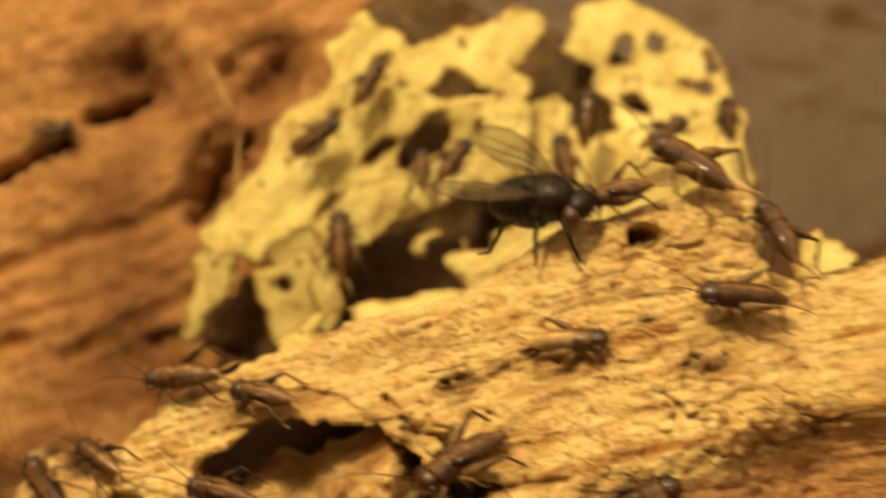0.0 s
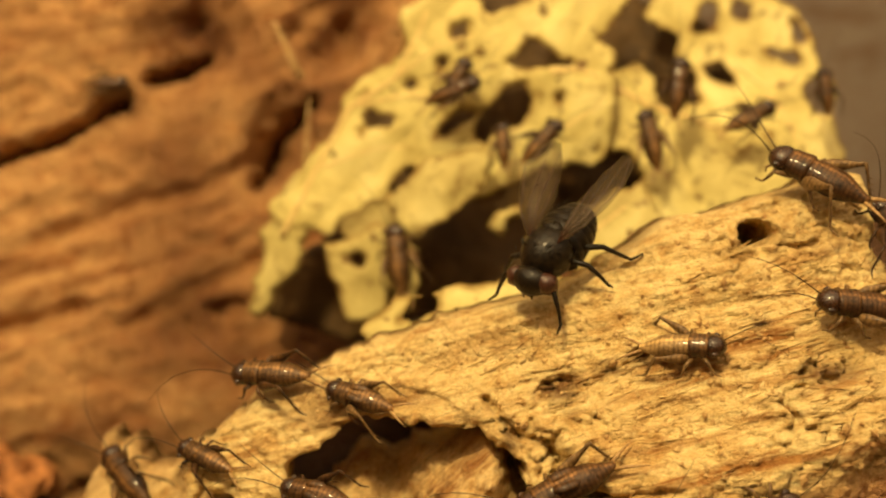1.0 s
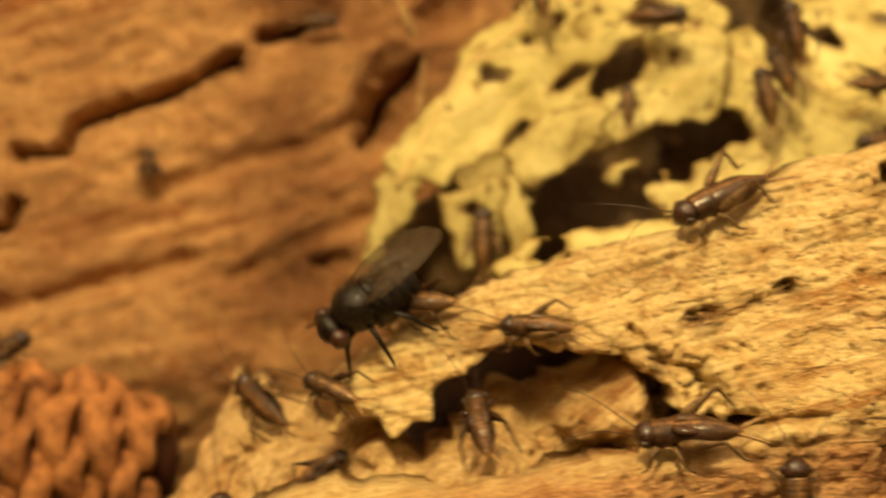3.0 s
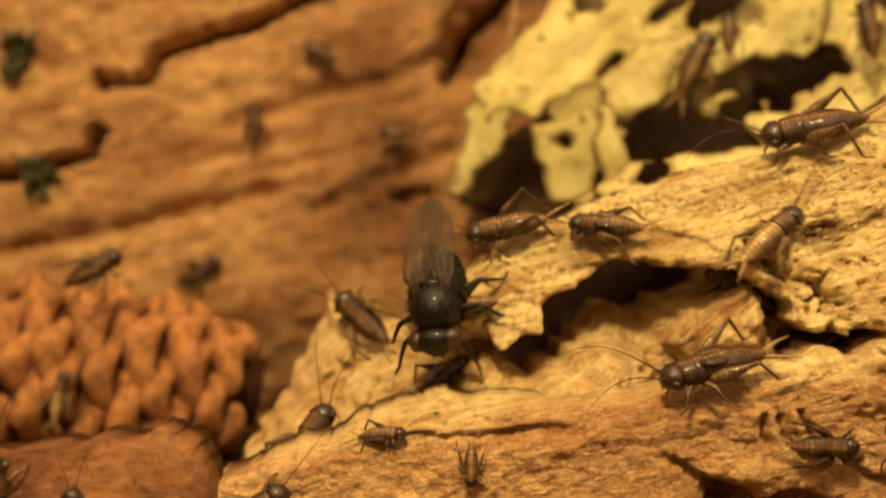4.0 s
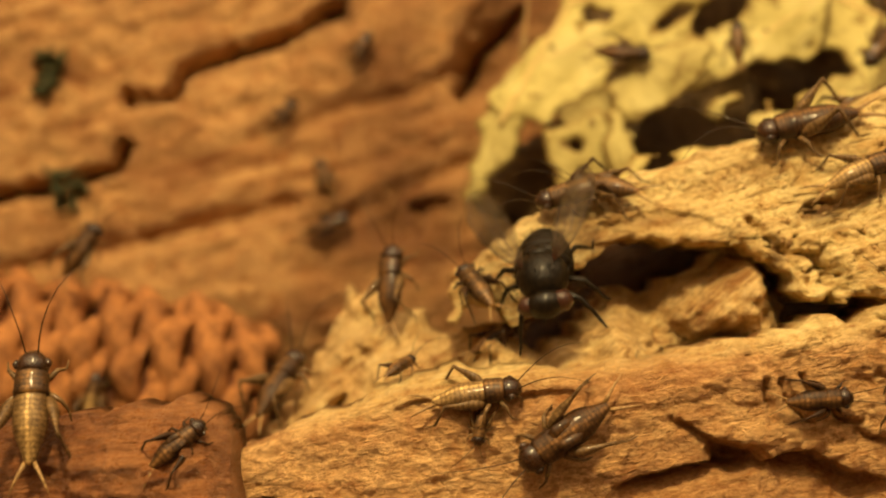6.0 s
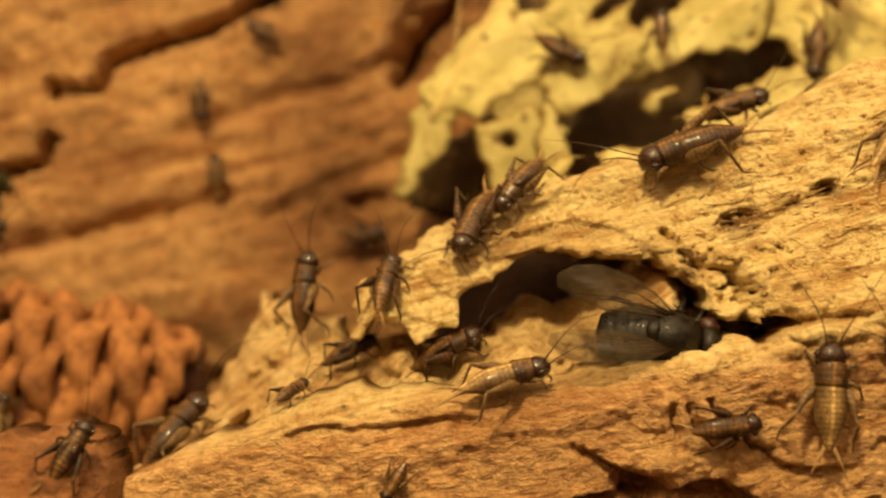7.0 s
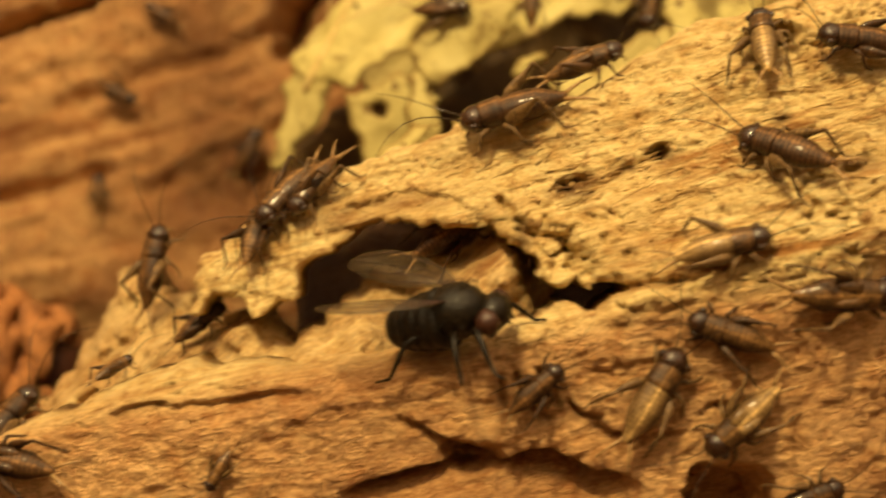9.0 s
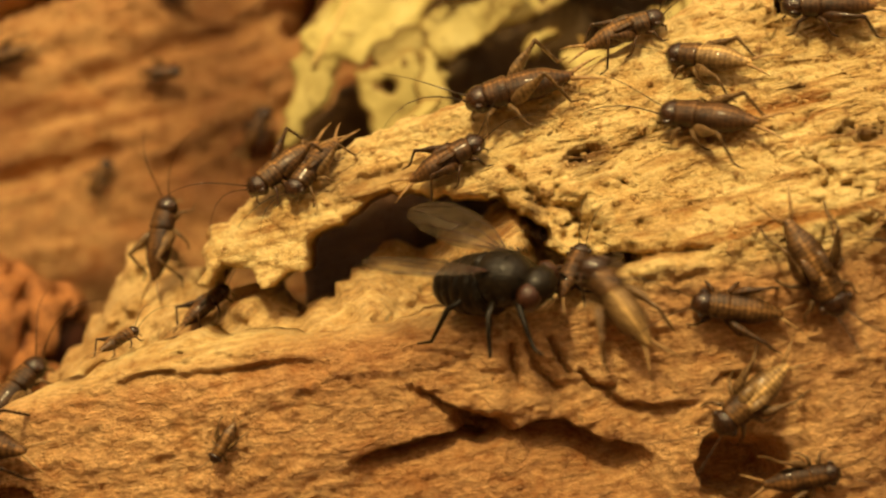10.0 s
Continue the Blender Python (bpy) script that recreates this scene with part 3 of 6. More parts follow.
LOG_EDGE = ([(-0.1197, -0.0473), (-0.1226, -0.0328), (-0.1127, -0.0038), (-0.0928, 0.0149), (-0.0597, 0.0356), (-0.0265, 0.0509)]
            + [(0.0153, 0.0678), (0.0576, 0.0832), (0.1042, 0.0994), (0.1423, 0.1039), (0.1893, 0.1202), (0.2237, 0.1430), (0.2625, 0.1638), (0.3141, 0.1747), (0.3401, 0.1834), (0.3748, 0.1966), (0.4051, 0.1955), (0.4100, 0.1771), (0.4052, 0.1472)]
            + [(0.3993, 0.1430), (0.4125, 0.1168), (0.4305, 0.1097), (0.4964, 0.1293)]
            + [(0.62, 0.16), (0.75, 0.12), (0.75, -0.38), (-0.27, -0.38)]
            + [(-0.2760, -0.2044), (-0.2759, -0.1602), (-0.2798, -0.1362)]
            + [(-0.2766, -0.1418), (-0.2575, -0.1326), (-0.2124, -0.1189), (-0.1964, -0.1143), (-0.1735, -0.0998), (-0.1639, -0.0952), (-0.1467, -0.0883), (-0.1161, -0.0829), (-0.0856, -0.0791), (-0.0627, -0.0780), (-0.0321, -0.0806), (-0.0092, -0.0791), (0.0252, -0.0722), (0.0558, -0.0638), (0.0825, -0.0608), (0.1131, -0.0539), (0.1322, -0.0493), (0.1666, -0.0386), (0.1819, -0.0348), (0.2086, -0.0279), (0.2353, -0.0248)]
            + [(0.2149, -0.0242), (0.1779, -0.0277), (0.1670, -0.0355), (0.1607, -0.0261), (0.1428, -0.0242)]
            + [(0.1290, -0.0219), (0.1306, -0.0116), (0.1250, -0.0016), (0.1147, 0.0064), (0.1039, 0.0135), (0.0860, 0.0171), (0.0581, 0.0199), (0.0342, 0.0231), (0.0183, 0.0179), (-0.0016, 0.0083), (-0.0175, 0.0004), (-0.0287, -0.0084), (-0.0335, -0.0164), (-0.0382, -0.0255), (-0.0494, -0.0375), (-0.0645, -0.0434), (-0.0764, -0.0394), (-0.0812, -0.0283), (-0.0892, -0.0335), (-0.1011, -0.0422)])

log = thing("fallen_log", "pale rotting log with an arched hollow, gnawed edges and bore holes", "log")
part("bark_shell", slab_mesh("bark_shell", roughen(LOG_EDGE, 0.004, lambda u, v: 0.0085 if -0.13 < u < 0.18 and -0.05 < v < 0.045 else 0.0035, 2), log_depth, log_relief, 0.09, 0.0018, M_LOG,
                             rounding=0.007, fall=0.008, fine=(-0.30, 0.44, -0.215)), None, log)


def lumps(u, v):
    a, b = along(u, v, 40)
    crumb = steps(3.0 * fbm(u * 30, v * 30, 49, 4), 0.3)
    return 0.007 * crumb + 0.013 * fbm(u * 75, v * 75, 53, 3) + 0.016 * fbm(u * 38, v * 38, 57, 3) - 0.045 * dent(u, v, -0.0914, -0.0631, 0.030, 0.024) ** 0.6 + 0.040 * fbm(u * 16, v * 16, 41, 5) - 0.020 * np.abs(fbm(u * 34, v * 34, 45, 4)) + 0.007 * fbm(a * 50, b * 110, 47, 3) \
        + 0.03 * np.clip(dent(u, v, -0.0070, -0.0726, 0.012, 0.010), 0, 1) \
        + 0.02 * np.clip(dent(u, v, -0.2107, -0.1284, 0.024, 0.020, 40) * 1.5, 0, 1) \
        - 0.085 * dent(u, v, 0.1020, -0.0252, 0.052, 0.042) ** 0.6 - 0.035 * dent(u, v, -0.0230, -0.0635, 0.07, 0.03) ** 0.6 \
        + 0.05 * dent(u, v, 0.0417, -0.0256, 0.05, 0.035)


INNER_EDGE = ([(-0.3136, -0.2073), (-0.2765, -0.1578), (-0.2666, -0.1232), (-0.2444, -0.0985), (-0.2271, -0.0787), (-0.2206, -0.0391), (-0.2147, -0.0193), (-0.1924, -0.0193)] + [(-0.1694, -0.0359), (-0.1455, -0.0407), (-0.1264, -0.0600), (-0.1164, -0.0569), (-0.1096, -0.0445), (-0.0900, -0.0413), (-0.0729, -0.0498), (-0.0650, -0.0600), (-0.0510, -0.0660), (-0.0362, -0.0560), (-0.0109, -0.0334)]
              + [(0.0069, -0.0230), (0.0608, -0.0200), (0.0697, -0.0020), (0.0866, 0.0070), (0.1117, 0.0080), (0.1340, -0.0050), (0.1503, -0.0343), (0.1633, -0.0778), (0.0938, -0.1038), (-0.0799, -0.1386), (-0.2102, -0.1820)])
part("inner_wood", slab_mesh("inner_wood", roughen(INNER_EDGE, 0.008, 0.011, 7), inner_depth, lumps, 0.10, 0.0022, M_INNER,
                             rounding=0.035, fall=0.05), None, log, "crumbly pale inner wood")
# unseen sheet added behind the arch to keep the hollow dark
HOLLOW_SHADE_EDGE = [(-0.065, 0.01), (0.05, 0.07), (0.3, 0.12), (0.7, 0.10), (0.74, -0.36), (-0.24, -0.37), (-0.22, -0.16), (-0.10, -0.12), (-0.055, -0.07)]
part("hollow_shade", slab_mesh("hollow_shade", HOLLOW_SHADE_EDGE, lambda u, v: 1.22 + 0 * u, lambda u, v: 0.03 * fbm(u * 12, v * 12, 3),
                              0.25, 0.012, M_HOLLOW_SHADE), None, log, "dark sheet behind the hollow, shade put into its colour")

# ---- loose crumbs and lifted fibres on the log ----
def litter(name, label, count, slender, seed, material):
    rng = np.random.default_rng(seed)
    u, v = rng.uniform(-0.2, 0.42, count * 3), rng.uniform(-0.2, 0.19, count * 3)
    gap, _, _ = outline_gap(u, v, LOG_EDGE)
    lean = fbm(u * 18, v * 18, seed, 3) + rng.uniform(-0.35, 0.35, count * 3) - 1.0 * (v < crest(u) - 0.005)
    ok = np.nonzero((gap > (0.03 if slender else 0.012)) & (lean > 0.0))[0][:count]
    u, v = u[ok], v[ok]
    d = log_depth(u, v) + log_relief(u, v)
    verts, faces = [], []
    for i in range(len(u)):
        size = rng.uniform(0.00016, 0.00048)
        a = radians(13 + rng.normal(0, 10 if slender else 90))
        long = size * (rng.uniform(4, 8) if slender else rng.uniform(0.8, 1.6))
        wide, tall = size * (0.5 if slender else 1.0), size * (0.35 if slender else 0.8)
        lift = long * rng.uniform(0.0, 0.12) if slender else 0
        base = len(verts)
        for x, y, z in ((-1, 0, 0), (0, -1, 0.1), (1, 0, 0.3), (0, 1, 0.0), (0.1, 0.1, 1), (0, 0, -1)):
            x, y = x * long * rng.uniform(0.8, 1.1), y * wide * rng.uniform(0.7, 1.2)
            verts.append((U * u[i] + x * math.cos(a) - y * math.sin(a), U * v[i] + x * math.sin(a) + y * math.cos(a),
                          -U * d[i] + z * tall + (lift if x > long * 0.5 else 0)))
        for p, q in ((0, 1), (1, 2), (2, 3), (3, 0)):
            faces += [(base + p, base + q, base + 4), (base + q, base + p, base + 5)]
    me = bpy.data.meshes.new(name)
    me.from_pydata(verts, [], faces)
    me.materials.append(material)
    ob = new(name, me)
    ob.matrix_world = BASE
    return tagged(ob, label, name.replace("_", " "), kind="stuff")


litter("wood_crumbs", "tiny pale wood crumbs scattered over the log", 1500, False, 5, M_INNER)
litter("wood_fibres", "thin lifted wood fibres along the grain of the log", 1100, True, 9, M_LOG)

# ---- bark plate leaning in front ----
PLATE_EDGE = ([(-0.75, -0.16), (-0.6, -0.135), (-0.5, -0.13)]
              + [(-0.4125, -0.1211), (-0.3848, -0.1169), (-0.3571, -0.1119), (-0.3274, -0.1076), (-0.3126, -0.1029), (-0.2976, -0.1071), (-0.2845, -0.1113), (-0.2779, -0.1198), (-0.2761, -0.1367), (-0.2714, -0.1479), (-0.2683, -0.1703)]
              + [(-0.27, -0.26), (-0.26, -0.40), (-0.75, -0.40)])
plate = thing("bark_plate", "red-brown slab of bark leaning beside the log", "bark")
part("slab", slab_mesh("slab", roughen(PLATE_EDGE, 0.006, 0.005, 4), plate_depth, lambda u, v: fibres(u, v, 5, 61, 0.0030, 0.014, 0.001, 0.0, 1.5) + 0.018 * fbm(u * 22, v * 22, 67, 3),
                       0.08, 0.0022, M_PLATE, rounding=0.03, fall=0.022), None, plate)

# ---- back log ----
CRACKS = [[(-0.4980, 0.2067), (-0.4454, 0.2092), (-0.4296, 0.2412), (-0.3610, 0.2651), (-0.2955, 0.2924)] + [(-0.2500, 0.3180)],
          [(-0.7464, 0.0723), (-0.6169, 0.0932), (-0.5780, 0.1034), (-0.5393, 0.1169), (-0.5037, 0.1270), (-0.4943, 0.1468)],
          [(-0.2195, 0.3446), (-0.191, 0.3518), (-0.1623, 0.3667)],
          [(-0.1037, 0.2230), (-0.0780, 0.2760), (-0.0391, 0.3161)]]
SOFT = [[(-0.6533, -0.0048), (-0.5502, 0.0254), (-0.4854, 0.0359), (-0.3949, 0.0628), (-0.3042, 0.0866)], [(-0.3446, 0.1614), (-0.2537, 0.1985), (-0.1625, 0.2191), (-0.0975, 0.2560)],
        [(-0.2518, 0.0643), (-0.1742, 0.1042), (-0.0963, 0.1377)]]


def back_relief(u, v):
    r = fibres(u, v, 16, 71, 0.0028, 0.012, 0.0025, 0.015)
    for c in CRACKS:
        r += 0.080 * np.clip(groove(u + 0.006 * fbm(u * 40, v * 40, 5, 3), v + 0.008 * fbm(u * 40, v * 40, 4, 3), c, 0.0092) * 2.8, 0, 1)
    for c in SOFT:
        r += 0.02 * groove(u, v, c, 0.016)
    for (cu, cv), ru, rv, turn in RECESSES:
        r += 0.06 * np.clip(dent(u, v, cu, cv, ru, rv, turn) * 1.6, 0, 1) * (0.7 + fbm(u * 30, v * 30, 12, 3))
    a, b = along(u, v, 16)
    return r + 0.045 * fbm(a * 2.0, b * 4, 77, 2)


RECESSES = (((-0.1735, 0.3845), 0.085, 0.06, 30), ((-0.0848, 0.2620), 0.04, 0.085, -25),
            ((-0.0155, 0.3879), 0.07, 0.05, 30), ((-0.1652, 0.0715), 0.06, 0.035, 20))
BACK_EDGE = [(-1.4, -0.75), (0.35, -0.75), (0.34, -0.3), (0.28, 0.1), (0.24, 0.35), (0.2, 0.62), (-0.4, 0.66), (-1.4, 0.55)]
rear_log = thing("background_log", "large brown weathered log with dark splits along the grain", "log")
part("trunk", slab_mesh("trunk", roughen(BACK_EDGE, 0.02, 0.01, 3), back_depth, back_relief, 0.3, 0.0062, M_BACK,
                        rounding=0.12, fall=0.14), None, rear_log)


# ---- tubes for stalks, legs and bodies ----
def tube(bm, points, radii, sides=8, flat=1.0):
    """A closed tube through points; flat squeezes it across."""
    pts = [Vector(p) for p in points]
    rings = []
    for k, p in enumerate(pts):
        way = (pts[min(k + 1, len(pts) - 1)] - pts[max(k - 1, 0)]).normalized()
        side = way.cross(Vector((0, 0, 1)))
        side = side.normalized() if side.length > 1e-4 else Vector((0, 1, 0))
        up = side.cross(way)
        ring = []
        for j in range(sides):
            a = 2 * math.pi * j / sides
            ring.append(bm.verts.new(p + side * math.cos(a) * radii[k] * flat + up * math.sin(a) * radii[k]))
        rings.append(ring)
    for r0, r1 in zip(rings, rings[1:]):
        for j in range(sides):
            bm.faces.new((r0[j], r0[(j + 1) % sides], r1[(j + 1) % sides], r1[j]))
    bm.faces.new(rings[0][::-1])
    bm.faces.new(rings[-1])
    return bm


def tubes(*runs):
    bm = bmesh.new()
    for points, radii, sides, flat in runs:
        tube(bm, points, radii, sides, flat)
    bmesh.ops.recalc_face_normals(bm, faces=bm.faces)
    return bm


# ---- pine cone ----
def pine_cone():
    m = BASE @ Matrix.Translation((U * -0.475, U * -0.106, -U * 1.40)) @ pose(0, 0, 0, 0, 0, -6)
    cone = thing("pine_cone", "orange-brown pine cone lying between the logs", "pine cone", m=m)
    length, rad = 0.050, 0.0080
    part("core", tubes(([(-length / 2, 0, 0), (-length * 0.3, 0, 0), (0.2 * length, 0, 0), (length / 2, 0, 0)],
                        [rad * 0.5, rad * 0.92, rad * 0.88, rad * 0.5], 12, 1)), M_CONE, cone)
    kinds = []
    for seed in range(6):                             # broad shields, thin at the root, with a thick lip and a blunt boss
        grid, faces = [], []
        for k in range(9):
            t = k / 8
            half = (0.40 + 0.27 * t) * (1 - 0.30 * max(0, (t - 0.70) / 0.30) ** 2.5)
            for low in (0, 1):
                for j in range(9):
                    q = (j - 4) / 4
                    boss = math.exp(-((t - 0.76) / 0.20) ** 2 - (q / 0.50) ** 2)
                    thick = (0.06 + 0.15 * math.exp(-((t - 0.80) / 0.24) ** 2)) * (1 - 0.75 * abs(q) ** 3) * (0.35 if k == 8 else 1)
                    bend = 0.10 * t * t - 0.34 * q * q * half
                    lump = float(fbm(np.array(t * 4.2 + seed * 9 + low * 3), np.array(q * 3.4), 30 + seed, 4))
                    grid.append((t + 0.05 * lump * t, q * half + 0.05 * lump, bend + (-thick if low else thick + 0.20 * boss) + 0.07 * lump * t))
        for k in range(8):
            for j in range(8):
                a = k * 18 + j
                faces += [(a, a + 18, a + 19, a + 1), (a + 9, a + 10, a + 28, a + 27)]
            for a, b in ((k * 18, 1), (k * 18 + 8, -1)):
                faces.append((a, a + 9, a + 27, a + 18)[::b])
        faces += [(144 + j, 153 + j, 154 + j, 145 + j) for j in range(8)]
        me = bpy.data.meshes.new("scale")
        me.from_pydata(grid, [], faces)
        me.polygons.foreach_set("use_smooth", [True] * len(faces))
        me.materials.append(M_CONE)
        kinds.append(me)
    rng = random.Random(4)
    count = 84
    for i in range(count):
        t = (i + 0.5) / count
        ang = i * radians(137.5) + rng.uniform(-0.10, 0.10)
        x = length * (0.36 - 0.92 * t) + rng.uniform(-0.0006, 0.0006)
        girth = rad * (0.42 + 0.50 * math.sin(math.pi * min(0.5, 0.08 + 0.75 * t)))
        size = 0.0092 * (0.74 + 0.26 * math.sin(math.pi * min(0.5, 0.1 + t))) * rng.uniform(0.92, 1.08)
        lean = radians(27 + rng.uniform(-5, 5))
        out = Vector((0, math.cos(ang), math.sin(ang)))
        axis = (out * math.sin(lean) + Vector((1, 0, 0)) * math.cos(lean)).normalized()
        side = Vector((1, 0, 0)).cross(out).normalized()
        top = axis.cross(side)
        if top.dot(out) < 0:
            side, top = -side, -top
        m3 = Matrix((axis, side, top)).transposed().to_4x4()
        ob = part("scale", kinds[rng.randrange(6)], None, cone)
        ob.matrix_basis = Matrix.Translation(Vector((x, 0, 0)) + out * girth * 0.86) @ m3 @ Matrix.Diagonal((size, size * rng.uniform(0.9, 1.1), size * rng.uniform(0.9, 1.15), 1))


pine_cone()


# ---- yellowed leaves ----
def crumple(seed, amount=0.03, turn=55):
    """Soft waves with sharp folds."""
    def f(u, v):
        a, b = along(u, v, turn)
        fold = np.abs(fbm(a * 3, b * 11, seed, 2))
        wrinkle = np.abs(fbm(a * 14, b * 34, seed + 5, 2))
        torn = fbm(u * 38, v * 38, seed + 13, 3)
        return amount * (1.3 * fbm(u * 5, v * 5, seed + 9, 2) - 1.2 * fold - 0.28 * wrinkle + 0.08 * torn)
    return f


def leaf_a(u, v):
    return leaf_depth(u, v) + 0.5 * (np.maximum(0, 0.13 - v)) ** 1.5


def gnawed(centre, size, seed, turn=0, squeeze=1.0):
    """A ragged hole outline."""
    rng = random.Random(seed)
    cu, cv = centre
    n = 15
    out = []
    for i in range(n):
        a = 2 * math.pi * i / n
        r = size * rng.uniform(0.55, 1.15)
        x, y = r * math.cos(a), r * math.sin(a) * squeeze
        t = radians(turn)
        out.append((cu + x * math.cos(t) - y * math.sin(t), cv + x * math.sin(t) + y * math.cos(t)))
    return out


LEAF_A = ([(-0.0769, 0.1910), (-0.0605, 0.2138), (-0.0437, 0.2307), (-0.0277, 0.2452), (-0.0127, 0.2631), (-0.0059, 0.2831), (0.0038, 0.3029), (0.0233, 0.3222), (0.0494, 0.3342), (0.06, 0.352), (0.0654, 0.3862)]
          + [(0.1000, 0.4206), (0.1290, 0.4033), (0.1517, 0.3806), (0.1928, 0.3942), (0.2220, 0.3973), (0.2429, 0.4070), (0.2650, 0.4240), (0.2876, 0.4080)]
          + [(0.2876, 0.3885), (0.2735, 0.3706), (0.2571, 0.3505), (0.2748, 0.335), (0.2646, 0.3155), (0.2785, 0.304), (0.2731, 0.2731), (0.2684, 0.2451), (0.248, 0.2219), (0.2256, 0.2274), (0.1974, 0.2179), (0.167, 0.2083), (0.143, 0.2006), (0.1363, 0.1979), (0.1081, 0.1846)]
          + [(0.0627, 0.1716), (0.0229, 0.1756), (-0.0001, 0.1762), (-0.0073, 0.1677), (-0.0179, 0.1605), (-0.0323, 0.1643), (-0.0410, 0.1686), (-0.0527, 0.1660), (-0.0643, 0.1750)])
HOLES_A = [[(0.0145, 0.2621), (0.0195, 0.282), (0.0282, 0.2874), (0.0366, 0.2773), (0.0481, 0.2791), (0.0566, 0.2747), (0.0479, 0.2694), (0.0336, 0.2717), (0.022, 0.2646)],
           [(0.0901, 0.2563), (0.1045, 0.2699), (0.1188, 0.2807), (0.1355, 0.2811), (0.1326, 0.2756), (0.1186, 0.2722), (0.1071, 0.2613)],
           [(0.132, 0.2518), (0.1313, 0.266), (0.1383, 0.2799), (0.1495, 0.2851), (0.158, 0.2932), (0.1649, 0.3025), (0.1804, 0.3063), (0.1873, 0.2975), (0.1853, 0.2807), (0.1767, 0.2698), (0.1628, 0.2619), (0.1488, 0.2568), (0.1403, 0.247)],
           [(0.1644, 0.3296), (0.187, 0.351), (0.2008, 0.3531), (0.2061, 0.339), (0.2227, 0.3303), (0.2328, 0.3273), (0.2169, 0.3219), (0.2, 0.3222), (0.1781, 0.3244)],
           [(0.0383, 0.198), (0.0524, 0.2176), (0.0697, 0.2279), (0.0735, 0.2238), (0.0591, 0.2106), (0.0462, 0.1944)]]
HOLES_A += [gnawed(c, r, 30 + i, turn, q) for i, (c, r, turn, q) in enumerate((
    ((0.0240, 0.3020), 0.006, 30, 0.5), ((0.1020, 0.3300), 0.007, 70, 0.5), ((0.2161, 0.2915), 0.007, 70, 0.5),
    ((0.1200, 0.3650), 0.010, 40, 0.6), ((0.0700, 0.3100), 0.006, 20, 0.6), ((0.0113, 0.1764), 0.007, 40, 0.8)))]
LEAF_FLAP = [(-0.0228, 0.1536), (-0.0058, 0.1561), (0.0285, 0.1695), (0.0625, 0.1659), (0.0762, 0.1429), (0.0502, 0.1236), (0.0437, 0.0896), (0.0265, 0.0787), (0.0037, 0.0747), (-0.0083, 0.0966), (-0.0177, 0.1308)]
FLAP_HOLE = [(-0.0016, 0.1390), (0.0109, 0.1415), (0.0193, 0.1356), (0.0078, 0.1302)]
FINGER = [(0.0451, 0.1693), (0.0648, 0.1746), (0.0698, 0.1296), (0.0676, 0.0903), (0.0635, 0.0781), (0.0468, 0.0906), (0.0401, 0.1300)]
CURL = [(0.0452, 0.1904), (0.0790, 0.2316), (0.1236, 0.2450), (0.1458, 0.2365), (0.1409, 0.2060), (0.1172, 0.1840), (0.0837, 0.1678), (0.0642, 0.1597), (0.0532, 0.1682)]
LEAF_B = ([(0.2550, 0.3180), (0.3041, 0.3306), (0.3227, 0.3075), (0.3236, 0.2825), (0.3407, 0.2793), (0.3659, 0.2888), (0.3606, 0.3218), (0.3455, 0.3371), (0.3487, 0.3613), (0.3192, 0.3752), (0.3186, 0.3986)]
          + [(0.3320, 0.4350), (0.3640, 0.4450), (0.4016, 0.4336), (0.4435, 0.4100), (0.4723, 0.3890), (0.4849, 0.3700), (0.4915, 0.3467), (0.4924, 0.3194), (0.4808, 0.3046), (0.4739, 0.2839), (0.4854, 0.2718)]
          + [(0.4944, 0.3104), (0.5015, 0.3115), (0.5032, 0.2744), (0.5041, 0.2216), (0.4994, 0.1418), (0.3176, 0.1347), (0.2748, 0.1246), (0.2813, 0.1918), (0.3011, 0.2142), (0.2881, 0.2306), (0.2600, 0.2500), (0.2450, 0.2790)])
HOLES_B = [[(0.3656, 0.3659), (0.371, 0.3885), (0.3868, 0.3926), (0.389, 0.3637)], [(0.3726, 0.3258), (0.3892, 0.3333), (0.3977, 0.3181), (0.4064, 0.3108), (0.4011, 0.3037), (0.3855, 0.3123)],
           [(0.4654, 0.3704), (0.4752, 0.3727), (0.4811, 0.356), (0.4752, 0.3506)], [(0.4098, 0.3971), (0.4284, 0.3919), (0.4234, 0.3772), (0.4107, 0.3811)],
           [(0.4356, 0.3452), (0.4545, 0.34), (0.4697, 0.3325), (0.4668, 0.3277), (0.4511, 0.3353)], [(0.3056, 0.2734), (0.3161, 0.275), (0.3136, 0.2651)]]
LEAF_C = [(0.0347, 0.0904), (0.0482, 0.1015), (0.0844, 0.1096), (0.1155, 0.1143), (0.1414, 0.1169), (0.1933, 0.12), (0.2149, 0.1004), (0.0783, 0.0563), (0.0199, 0.0563), (0.0163, 0.0756)]
HOLE_C = [(0.0477, 0.0844), (0.0602, 0.0954), (0.0797, 0.1035), (0.0788, 0.0954), (0.0614, 0.0824)]
LEAF_D = [(0.1735, 0.1531), (0.1969, 0.1603), (0.1893, 0.1714), (0.2202, 0.1809), (0.2393, 0.1782), (0.2601, 0.1978), (0.2857, 0.2064), (0.3036, 0.156), (0.2521, 0.1285), (0.2241, 0.1176), (0.1969, 0.1176), (0.1806, 0.135)]
HOLE_D = [(0.1947, 0.1686), (0.2182, 0.1759), (0.2153, 0.1648), (0.1997, 0.1614)]
